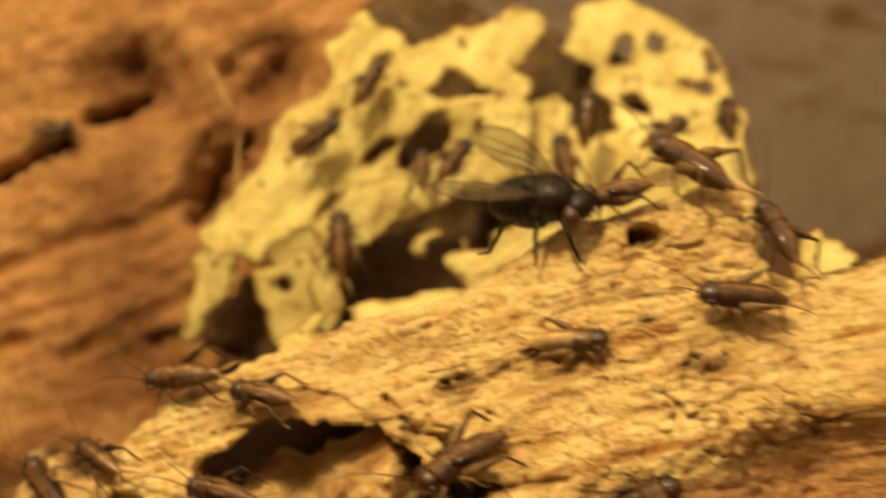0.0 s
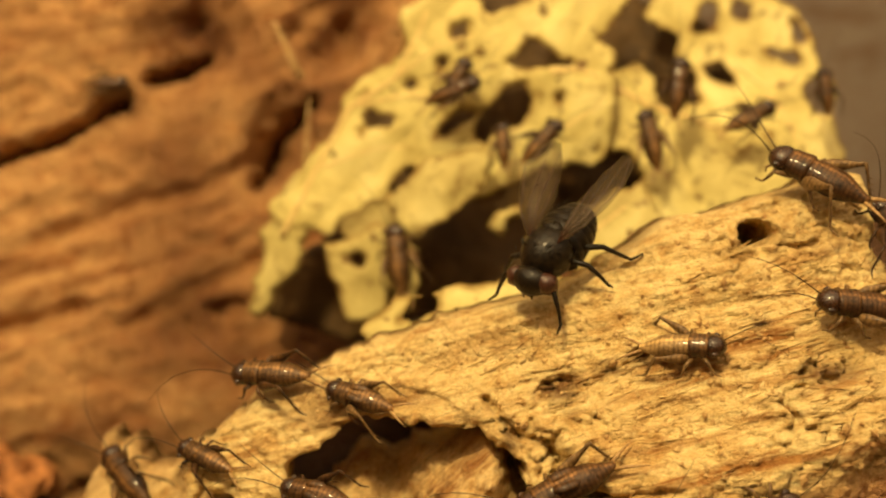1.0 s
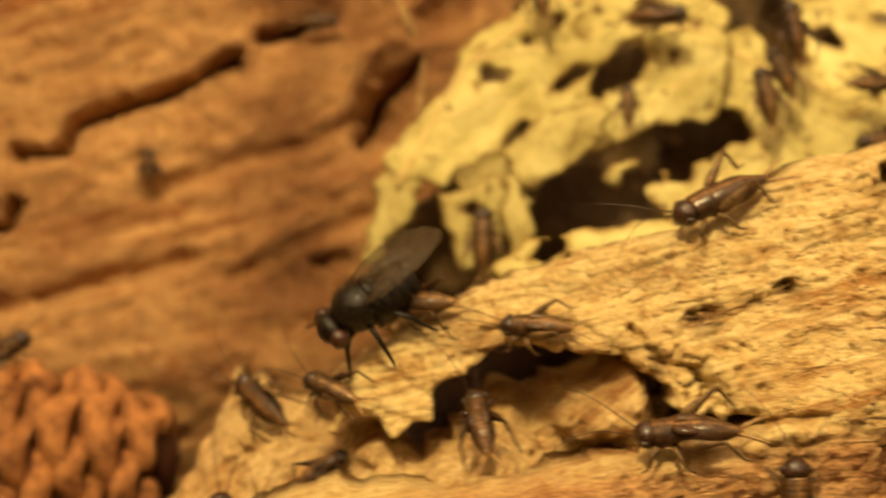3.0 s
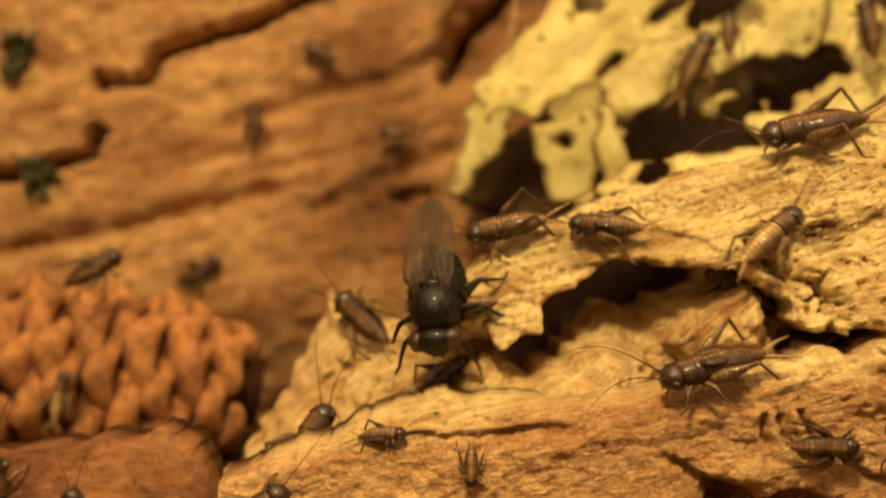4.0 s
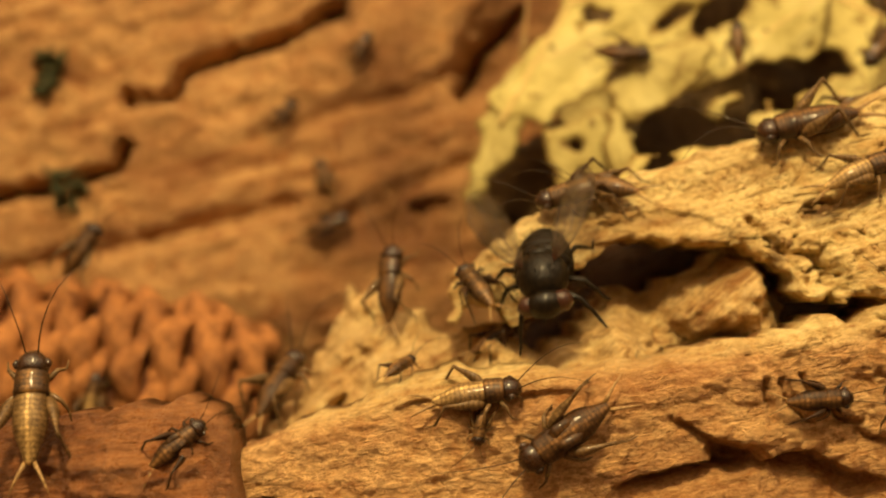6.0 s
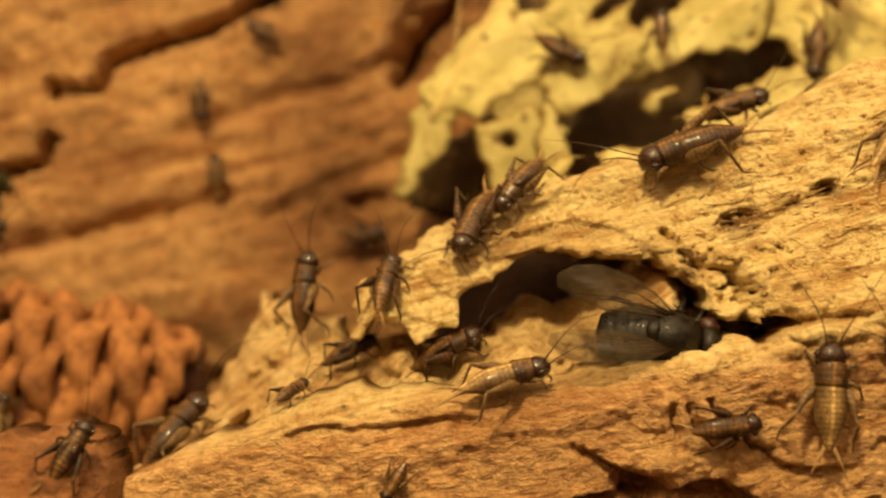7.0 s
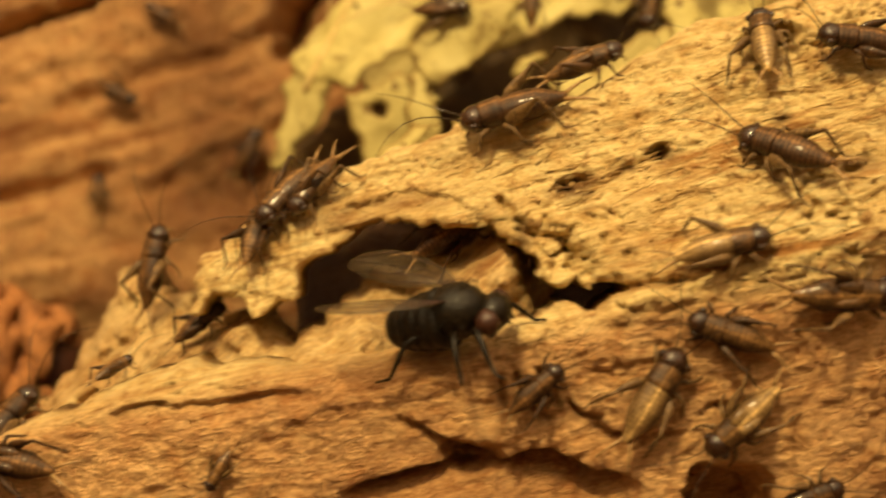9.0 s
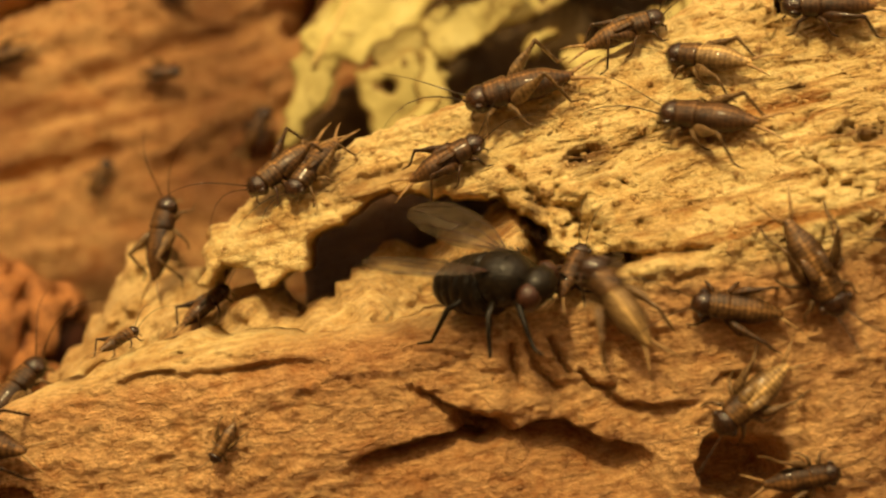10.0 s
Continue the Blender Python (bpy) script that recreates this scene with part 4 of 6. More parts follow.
SIDE_LOBE = [(-0.1032, 0.0849), (-0.0949, 0.1202), (-0.0859, 0.1493), (-0.0847, 0.1757), (-0.0707, 0.1929), (-0.0443, 0.1805), (-0.0347, 0.1627), (-0.0404, 0.1425), (-0.0467, 0.1239), (-0.0667, 0.1067), (-0.0791, 0.0905), (-0.0901, 0.0835)]
TATTERS = ([(-0.0054, 0.1702), (0.0178, 0.1922), (0.0461, 0.197), (0.0624, 0.1769), (0.0536, 0.1575), (0.0312, 0.1608), (0.0113, 0.1556)],
           [(0.0235, 0.0709), (0.0323, 0.0837), (0.0436, 0.0875), (0.0445, 0.079), (0.0347, 0.0668)],
           [(0.134, 0.1666), (0.1507, 0.18), (0.1643, 0.1835), (0.1778, 0.1809), (0.164, 0.1686), (0.1555, 0.155), (0.1447, 0.1597)])


def vein(parent, depth, relief, line, r0, r1):
    """A raised rib along a leaf."""
    pts = []
    for (au, av), (bu, bv) in zip(line, line[1:]):
        for i in range(5):
            t = i / 5
            u, v = au + (bu - au) * t, av + (bv - av) * t
            d = float(depth(np.array(u), np.array(v)) + relief(np.array(u), np.array(v)))
            pts.append((U * u, U * v, -U * (d + 0.001)))
    n = len(pts)
    part("vein", tubes((pts, [r0 + (r1 - r0) * i / n for i in range(n)], 6, 1)), M_VEIN, parent)


# first tone set: near-dark brown standing in for shade behind the leaf
M_GAP_SHADE = leafy("gap_shade", (0.048, 0.027, 0.010), (0.085, 0.049, 0.017), (0.135, 0.080, 0.028))
M_BROWNED = leafy("browned_leaf", (0.20, 0.15, 0.05), (0.34, 0.27, 0.09), (0.46, 0.38, 0.14))
M_VEIN = leafy("leaf_vein", (0.70, 0.52, 0.20), (0.80, 0.62, 0.26), (0.86, 0.70, 0.34))


def blade(parent, name, poly, depth, seed, holes=(), amount=0.03, turn=55, material=None, cell=0.0026):
    part(name, slab_mesh(name, roughen(poly, 0.006, 0.0055, seed), depth, crumple(seed, amount, turn), 0.0016, cell,
                         material or M_LEAF, [roughen(h, 0.003, 0.0045, seed + 7) for h in holes], rounding=0.005, fall=0.003, dry=0.006), None, parent)


greens = thing("yellowed_leaf", "large yellowed leaf, gnawed full of holes, draped behind the log", "leaf")
blade(greens, "blade", LEAF_A, leaf_a, 81, HOLES_A, 0.024, material=M_LEAF_B)
flap_depth = lambda u, v: leaf_depth(u, v) - 0.02
blade(greens, "flap", LEAF_FLAP, flap_depth, 83, [FLAP_HOLE], 0.012, 80)
blade(greens, "lobe", SIDE_LOBE, lambda u, v: leaf_a(u, v) + 0.012, 89, (), 0.014, 70)
for i, poly in enumerate(TATTERS):
    blade(greens, "tatter", poly, lambda u, v: leaf_depth(u, v) - 0.022, 96 + i, (), 0.025, 40 + 30 * i, M_BROWNED if i == 0 else M_LEAF)
blade(greens, "finger", FINGER, lambda u, v: leaf_depth(u, v) - 0.03, 84, (), 0.016, 85)
blade(greens, "curl", CURL, lambda u, v: leaf_depth(u, v) - 0.035 + 3.0 * (v - 0.19) ** 2, 86, (), 0.02, 40)
for line, r in (([(-0.0646, 0.1605), (-0.028, 0.229), (0.0082, 0.2912), (0.0547, 0.3178), (0.0760, 0.3560), (0.0905, 0.3905)], 0.0005),
                ([(-0.028, 0.229), (0.0300, 0.2480), (0.0860, 0.2500)], 0.0003),
                ([(0.0082, 0.2912), (0.0600, 0.3000), (0.1060, 0.3020), (0.1500, 0.3200)], 0.0003),
                ([(0.0547, 0.3178), (0.1000, 0.3500), (0.1440, 0.3600)], 0.0003),
                ([(0.1927, 0.2409), (0.2214, 0.2632), (0.2500, 0.2799), (0.2662, 0.2967)], 0.0003),
                ([(0.2080, 0.3180), (0.2360, 0.3190), (0.2620, 0.3115)], 0.0005)):
    vein(greens, leaf_a, crumple(81, 0.024), line, r, r * 0.5)
under = thing("curled_leaf", "pale yellow leaf with gnawed holes curling over the log", "leaf")
over_depth = lambda u, v: leaf_depth(u, v) + 0.010 + 0.25 * (v - 0.2)
blade(under, "blade", LEAF_B, over_depth, 85, HOLES_B, 0.020, 110, M_LEAF_B)
for line, r in (([(0.2780, 0.3030), (0.2990, 0.2930), (0.3179, 0.2838), (0.3572, 0.2683), (0.3900, 0.2480)], 0.0006),
                ([(0.4035, 0.33), (0.4305, 0.3055), (0.4502, 0.2695), (0.4638, 0.2341)], 0.0005),
                ([(0.4305, 0.3055), (0.4500, 0.3080), (0.4700, 0.3160)], 0.0003)):
    vein(under, over_depth, crumple(85, 0.020, 110), line, r, r * 0.5)
# leaf-shaped sheet added so the holes and gaps look shaded
GAP_SHADE_LEFT = [(-0.0124, 0.2577), (0.0359, 0.3155), (0.0848, 0.3913), (0.1011, 0.4562), (0.1931, 0.4665), (0.2400, 0.4298), (0.2300, 0.3600), (0.2450, 0.2700), (0.2250, 0.1900), (0.2200, 0.1300), (0.1834, 0.0883), (0.1000, 0.0494), (0.0061, 0.0461), (-0.0924, 0.0721), (-0.0858, 0.1070), (-0.0382, 0.1526), (0.0094, 0.1867)]
GAP_SHADE_RIGHT = [(0.2200, 0.4350), (0.2576, 0.4298), (0.2989, 0.4172), (0.3700, 0.3921), (0.4464, 0.3370), (0.4858, 0.2468), (0.4831, 0.1576), (0.3631, 0.1487), (0.2441, 0.1457), (0.2000, 0.1400), (0.2100, 0.2400), (0.2050, 0.3400)]
dry = thing("gap_shade", "added dark sheet for the shade behind the yellowed leaf", "leaf")
gap_shade_depth = lambda u, v: np.minimum(leaf_a(u, v) + 0.105, 1.53)
blade(dry, "blade", GAP_SHADE_LEFT, gap_shade_depth, 91, (), 0.03, 70, M_GAP_SHADE, 0.005)
blade(dry, "lobe", GAP_SHADE_RIGHT, lambda u, v: gap_shade_depth(u, v) + 0.012, 92, (), 0.03, 100, M_GAP_SHADE, 0.005)
low_leaf = thing("shaded_leaf", "olive-yellow leaf piece in the shade under the others", "leaf")
strip_depth = lambda u, v: 1.19 + 0.9 * (v - 0.085)
low_depth = lambda u, v: 1.30 + 0.3 * (v - 0.15)
blade(low_leaf, "blade", LEAF_C, strip_depth, 87, [HOLE_C], 0.010, 30)
blade(low_leaf, "lobe", LEAF_D, low_depth, 93, [HOLE_D], 0.014, 60)
vein(low_leaf, low_depth, crumple(93, 0.014, 60), [(0.198, 0.1339), (0.2263, 0.1504), (0.2788, 0.1894)], 0.0004, 0.0002)


SCRAP = [(0.4794, 0.1173), (0.4889, 0.1530), (0.5050, 0.1628), (0.5256, 0.1570), (0.5414, 0.1385), (0.5340, 0.1156), (0.5023, 0.1063)]
scrap = thing("leaf_scrap", "small pale leaf scrap behind the broken end of the log", "leaf")
blade(scrap, "blade", SCRAP, lambda u, v: 1.18 + 0.3 * (v - 0.12), 95, (), 0.02, 30, M_LEAF_B)


# ---- splinters beside the leaf ----
def splinter(a, b, depth, width, label):
    (au, av), (bu, bv) = a, b
    m = BASE @ Matrix.Translation((U * au, U * av, -U * depth))
    ob = thing("wood_splinter", label, "splinter", "splinters", m)
    x, y = U * (bu - au), U * (bv - av)
    part("shaft", tubes(([(0, 0, 0), (x * 0.3, y * 0.3, 0.0004), (x * 0.7, y * 0.7, 0.0006), (x, y, 0.0002)],
                         [width, width * 0.9, width * 0.6, width * 0.2], 7, 0.6)), M_INNER, ob)


splinter(*[(-0.0415, 0.2297), (-0.0351, 0.3059)], 1.46, 0.0007, "thin pale wood splinter standing beside the leaf")
splinter((-0.0459, 0.3301), (-0.0737, 0.3943), 1.50, 0.0011, "pale grey splinter on the brown log")


# ---- moss tufts on the brown log ----
def moss_tuft(u, v, height, seed, label):
    rng = random.Random(seed)
    tuft = thing("moss_tuft", label, "moss", "moss tufts",
                 BASE @ Matrix.Translation((U * u, U * v, -U * (float(back_depth(u, v)) + 0.005))))
    for k in range(16):
        a, lean = rng.uniform(0, 2 * math.pi), rng.uniform(0.2, 0.9)
        h = height * rng.uniform(0.5, 1.0)
        x0, y0 = rng.uniform(-0.3, 0.3) * height, rng.uniform(-0.45, 0.45) * height
        x1, y1 = x0 + h * lean * math.cos(a) * 0.7, y0 + h * lean * math.sin(a) * 0.7
        part("sprig", tubes(([(x0, y0, 0), ((x0 + x1) / 2, (y0 + y1) / 2, h * 0.4), (x1, y1, h * 0.55)],
                             [height * 0.10, height * 0.12, height * 0.03], 6, 0.6)), M_MOSS, tuft)


M_MOSS = horn("dark_moss", (0.025, 0.030, 0.010), (0.09, 0.10, 0.035), 0.7, 900, 0.0)
moss_tuft(-0.5909, 0.2279, 0.008, 3, "dark olive moss tuft growing on the brown log")
moss_tuft(-0.5616, 0.0970, 0.007, 5, "green moss tuft in a split of the brown log")


# ---- insects ----
LEGS, WINGS = {}, []          # parts that swing while their insect walks


def cricket(label, size, pale=False, seed=0):
    """A young cricket, 1 long from tail to head, scaled to its size; it heads along x and stands on z = 0."""
    rng = random.Random(seed)
    shell = M_PALE if pale else M_DARK if "dark" in label else M_SHELL
    back = M_DARK if "dark" in label else M_SHELL
    limb = M_PALE if seed % 2 else shell
    bug = thing("cricket", label, "cricket", "crickets", Matrix())
    k = size
    def run(points, radii, sides=8, flat=1.0):
        return ([(x * k, y * k, z * k) for x, y, z in points], [r * k for r in radii], sides, flat)
    def bulk(t):                               # half-height of the hind body from neck (0) to tail (1)
        return 0.104 + 0.024 * math.sin(math.pi * min(1, t * 1.25)) - 0.068 * max(0, (t - 0.55) / 0.45) ** 1.6
    pts, rad = [], []
    for i in range(10):                        # overlapping back plates, each with a raised hind rim
        a, b = i / 10, (i + 1) / 10
        for t, f in ((a, 0.984), (a + 0.025, 0.998), (b - 0.035, 1.004)):
            pts.append((0.15 - 0.60 * t, 0, 0.185 - 0.045 * t))
            rad.append(bulk(t) * f)
    part("abdomen", tubes(run(pts + [(-0.465, 0, 0.138), (-0.48, 0, 0.136)], rad + [0.036, 0.012], 16, 1.20)), shell, bug)
    part("thorax", tubes(run([(0.105, 0, 0.183), (0.118, 0, 0.184), (0.140, 0, 0.186), (0.165, 0, 0.186), (0.235, 0, 0.184), (0.275, 0, 0.182), (0.292, 0, 0.180), (0.302, 0, 0.178)],
                             [0.108, 0.124, 0.127, 0.121, 0.119, 0.116, 0.117, 0.096], 16, 1.22)), back, bug)
    for s in (1, -1) if seed % 3 == 0 else ():
        part("wing_pad", tubes(run([(0.13, s * 0.05, 0.285), (0.05, s * 0.075, 0.285), (-0.06, s * 0.08, 0.272), (-0.14, s * 0.06, 0.258)],
                                   [0.026, 0.030, 0.028, 0.008], 8, 1.8)), shell, bug)
    head = part("head", tubes(run([(0.285, 0, 0.170), (0.300, 0, 0.172), (0.335, 0, 0.174), (0.375, 0, 0.170), (0.415, 0, 0.158), (0.445, 0, 0.138), (0.462, 0, 0.112), (0.466, 0, 0.090)],
                                  [0.070, 0.102, 0.121, 0.124, 0.112, 0.086, 0.050, 0.018], 18, 1.14)), M_HEAD, bug, "glossy dark head")
    for s in (1, -1):
        part("eye", tubes(run([(0.345, s * 0.112, 0.190), (0.360, s * 0.128, 0.192), (0.385, s * 0.134, 0.192), (0.410, s * 0.122, 0.190), (0.425, s * 0.104, 0.187)], [0.010, 0.028, 0.036, 0.028, 0.010], 10)), M_HEAD, head)
        part("palp", tubes(run([(0.445, s * 0.04, 0.09), (0.485, s * 0.06, 0.06), (0.475, s * 0.07, 0.015)], [0.014, 0.012, 0.009], 6)), limb, head)
        a, b = rng.uniform(0.05, 0.7), rng.uniform(0.18, 0.40)
        sweep = [(0.44 + 0.78 * t, s * (0.05 + 0.05 * t + 0.75 * a * t ** 1.6), 0.19 + b * math.sin(2.3 * t)) for t in (0, 0.06, 0.16, 0.3, 0.46, 0.64, 0.82, 1.0)]
        part("antenna", tubes(run(sweep, [0.011, 0.008, 0.0065, 0.006, 0.005, 0.004, 0.003, 0.002], 5)), M_HEAD, head)
        f, g, h = rng.uniform(-0.06, 0.06), rng.uniform(-0.05, 0.05), rng.uniform(0.24, 0.43)
        knee = (-0.27 + f, s * (0.25 + 0.3 * (0.43 - h)), h)
        def mid(t, up=0.0, out=0.0, a=(0.10, 0.115, 0.12), b=knee):
            return (a[0] + (b[0] - a[0]) * t, s * (a[1] + (abs(b[1]) - a[1]) * t + out), a[2] + (b[2] - a[2]) * t + up)
        leg = part("hind_leg", tubes(run([mid(0), mid(0.12, 0.01, 0.02), mid(0.30, 0.015, 0.025), mid(0.50, 0.01, 0.02), mid(0.70, 0.005, 0.01), mid(0.88), mid(0.96), mid(1.02)],
                                         [0.030, 0.058, 0.070, 0.058, 0.036, 0.023, 0.026, 0.014], 10, 0.72)), limb, bug)
        foot = (knee[0] - 0.13, knee[1] + s * 0.04, 0.02)
        def low(t):
            return tuple(p + (q - p) * t for p, q in zip(knee, foot))
        spikes = [run([low(t), (low(t)[0] - 0.045, low(t)[1] + s * d, low(t)[2] - 0.02)], [0.007, 0.002], 4) for t in (0.35, 0.52, 0.69, 0.86) for d in (0.025, -0.02)]
        part("shin", tubes(run([knee, low(0.3), low(0.7), foot, (foot[0] - 0.05, foot[1] + s * 0.01, 0.006), (foot[0] - 0.11, foot[1] + s * 0.015, 0.004)],
                               [0.019, 0.015, 0.014, 0.012, 0.009, 0.006], 7), *spikes), limb, leg)
        LEGS.setdefault(bug.name, []).append((leg, (0.10 * k, s * 0.1 * k, 0), s, (0 + (s > 0)) % 2, k))
        leg = part("front_leg", tubes(run([(0.24, s * 0.09, 0.10), (0.27 + g * 0.5, s * 0.15, 0.13), (0.31 + g, s * 0.205, 0.14), (0.34 + g, s * 0.235, 0.06), (0.37 + g, s * 0.25, 0.01), (0.44 + g, s * 0.26, 0.0)],
                                    [0.024, 0.028, 0.020, 0.014, 0.011, 0.007], 7)), limb, bug)
        LEGS.setdefault(bug.name, []).append((leg, (0.24 * k, s * 0.1 * k, 0), s, (0 + (s > 0)) % 2, k))
        leg = part("middle_leg", tubes(run([(0.14, s * 0.10, 0.10), (0.12 - g * 0.5, s * 0.17, 0.14), (0.08 - g, s * 0.245, 0.15), (0.04 - g, s * 0.275, 0.06), (0.0 - g, s * 0.29, 0.01), (-0.06 - g, s * 0.30, 0.0)],
                                     [0.024, 0.028, 0.020, 0.014, 0.011, 0.007], 7)), limb, bug)
        LEGS.setdefault(bug.name, []).append((leg, (0.14 * k, s * 0.1 * k, 0), s, (1 + (s > 0)) % 2, k))
        part("cercus", tubes(run([(-0.45, s * 0.035, 0.135), (-0.52, s * 0.07, 0.145), (-0.62, s * 0.12, 0.145), (-0.74, s * 0.17, 0.125)], [0.022, 0.018, 0.013, 0.004], 7)), M_TAIL, bug, "pale tan tail bristle")
    return bug


def wing_material():
    """Thin smoky membrane."""
    m, nodes, links, bsdf = shade("fly_wing")
    plain, grain = coords(nodes, links)
    n = noise_of(nodes, links, plain, 900, 3, 0.5)
    links.new(ramp(nodes, links, n, [(0.4, (0.065, 0.045, 0.022)), (0.6, (0.14, 0.10, 0.05))]), bsdf.inputs["Base Color"])
    bsdf.inputs["Roughness"].default_value = 0.42
    bsdf.inputs["Specular IOR Level"].default_value = 0.3
    bsdf.inputs["Alpha"].default_value = 0.30
    bump = nodes.new("ShaderNodeBump")
    bump.inputs["Strength"].default_value = 0.5
    bump.inputs["Distance"].default_value = 0.0004
    links.new(n, bump.inputs["Height"])
    links.new(bump.outputs[0], bsdf.inputs["Normal"])
    return m


M_WING = wing_material()


def fly():
    k = 0.0120
    bug = thing("fly", "black fly with clear smoky wings walking over the wood", "fly", "", Matrix())
    def run(points, radii, sides=10, flat=1.0):
        return ([(x * k, y * k, z * k) for x, y, z in points], [r * k for r in radii], sides, flat)
    pts, rad = [(-0.47, 0, 0.21), (-0.455, 0, 0.212)], [0.02, 0.07]
    for i in range(5):                         # ringed segments
        for t, f in ((i / 5, 0.97), (i / 5 + 0.03, 1.0), (i / 5 + 0.17, 1.03)):
            r = 0.222 * math.sin(math.pi * (0.14 + 0.46 * t)) ** 0.62
            pts.append((-0.44 + 0.50 * t, 0, 0.215 + 0.06 * t))
            rad.append(r * f)
    part("abdomen", tubes(run(pts, rad, 18, 1.16)), M_FLY, bug)
    part("thorax", tubes(run([(-0.08, 0, 0.30), (-0.04, 0, 0.31), (0.00, 0, 0.318), (0.08, 0, 0.326), (0.16, 0, 0.325), (0.24, 0, 0.312), (0.31, 0, 0.29), (0.35, 0, 0.28)],
                             [0.09, 0.155, 0.190, 0.216, 0.214, 0.188, 0.135, 0.06], 18, 1.06)), M_FLY, bug)
    part("scutellum", tubes(run([(-0.12, 0, 0.44), (-0.08, 0, 0.45), (-0.02, 0, 0.46), (0.02, 0, 0.46)], [0.015, 0.05, 0.07, 0.05], 10, 1.6)), M_FLY, bug)
    rng = random.Random(2)
    hairs = []
    for i in range(170):
        a = rng.uniform(0.0, math.pi)
        x = rng.uniform(-0.42, 0.28)
        r = 0.205 if x > -0.05 else 0.215 * math.sin(math.pi * min(0.6, max(0.10, 0.14 + 0.46 * (x + 0.44) / 0.5))) ** 0.62
        y, z = 1.1 * r * math.cos(a), (0.32 if x > -0.05 else 0.235) + r * math.sin(a)
        j = rng.uniform(0.3, 0.7)
        hairs.append(run([(x, y, z), (x - 0.03 * j, y * 1.12, z + 0.035 * j * math.sin(a)), (x - 0.09 * j, y * 1.22, z + 0.055 * j * math.sin(a))], [0.0035, 0.0026, 0.001], 4))
    part("bristles", tubes(*hairs), M_FLY, bug)
    head = part("head", tubes(run([(0.33, 0, 0.275), (0.355, 0, 0.275), (0.40, 0, 0.27), (0.45, 0, 0.255), (0.49, 0, 0.23), (0.505, 0, 0.21)], [0.06, 0.150, 0.172, 0.150, 0.09, 0.03], 14, 1.12)), M_FLY, bug)
    for s in (1, -1):
        part("eye", tubes(run([(0.345, s * 0.115, 0.295), (0.365, s * 0.128, 0.295), (0.405, s * 0.136, 0.292), (0.45, s * 0.122, 0.282), (0.475, s * 0.10, 0.272)], [0.045, 0.092, 0.112, 0.084, 0.03], 12)), M_EYE, head, "dull red eye")
        part("feeler", tubes(run([(0.485, s * 0.03, 0.25), (0.515, s * 0.035, 0.235), (0.53, s * 0.04, 0.20)], [0.010, 0.014, 0.006], 6)), M_FLY, head)
        for j, (x, dx, dy) in enumerate(((0.24, 0.28, 0.36), (0.12, 0.03, 0.48), (0.02, -0.36, 0.46))):
            leg = part("leg", tubes(run([(x, s * 0.1, 0.2), (x + dx * 0.35, s * dy * 0.5, 0.27), (x + dx * 0.6, s * dy * 0.72, 0.24), (x + dx * 0.82, s * dy * 0.9, 0.11), (x + dx, s * dy, 0.01), (x + dx * 1.3, s * dy * 1.08, 0.0)],
                                  [0.026, 0.030, 0.024, 0.018, 0.014, 0.008], 7)), M_FLY, bug)
            LEGS.setdefault(bug.name, []).append((leg, (x * k, s * 0.1 * k, 0), s, (j + (s > 0)) % 2, k))
        bm = bmesh.new()
        rim = [(0, 0), (-0.10, 0.08), (-0.24, 0.15), (-0.46, 0.22), (-0.70, 0.23), (-0.90, 0.17), (-1.01, 0.06), (-0.99, -0.03), (-0.80, -0.09), (-0.46, -0.12), (-0.18, -0.06)]
        top = [bm.verts.new((x * k, s * y * k, 0.005 * k)) for x, y in rim]
        low = [bm.verts.new((x * k, s * y * k, -0.005 * k)) for x, y in rim]
        bm.faces.new(top)
        bm.faces.new(low[::-1])
        for a in range(len(rim)):
            b = (a + 1) % len(rim)
            bm.faces.new((top[a], low[a], low[b], top[b]))
        bmesh.ops.recalc_face_normals(bm, faces=bm.faces)
        rest = pose(0.14 * k, s * 0.12 * k, 0.48 * k, s * 16, 6, 0)
        wing = part("wing", bm, M_WING, bug, "smoky see-through wing", rest)
        for line in ([(0, 0), (-0.24, 0.14), (-0.68, 0.21), (-0.97, 0.08)], [(0, 0), (-0.35, 0.09), (-0.97, 0.05)],
                     [(0, 0), (-0.35, 0.02), (-0.90, -0.05)], [(0, 0), (-0.40, -0.06), (-0.62, -0.10)], [(-0.52, 0.08), (-0.55, -0.01)]):
            part("vein", tubes(run([(x, s * y, 0.004) for x, y in line], [0.007] + [0.004] * (len(line) - 2) + [0.003], 5)), M_EYE, wing)
        WINGS.append((wing, rest, s))
    return bug


def stand(surface, u, v, heading, tilt=24, lift=0.0, centre=0.0):
    """A pose on a surface, heading at an angle counted from the right in the upright plane; tilt leans its back upwards."""
    dep, h = DEPTHS[surface], 0.008
    du = float(dep(u + h, v) - dep(u - h, v)) / (2 * h)
    dv = float(dep(u, v + h) - dep(u, v - h)) / (2 * h)
    n = Vector((du, dv, 1)).normalized()
    n = (Matrix.Rotation(radians(-0.4 * tilt), 3, "X") @ n).normalized()
    u, v = u - n.x * centre / U, v - n.y * centre / U      # the given place is the middle of the body
    a = radians(heading)
    ahead = Vector((math.cos(a), math.sin(a), -(n.x * math.cos(a) + n.y * math.sin(a)) / n.z)).normalized()
    side = n.cross(ahead)
    m3 = Matrix((ahead, side, n)).transposed().to_4x4()
    return BASE @ Matrix.Translation(Vector((U * u, U * v, -U * float(dep(u, v)))) + n * lift) @ m3


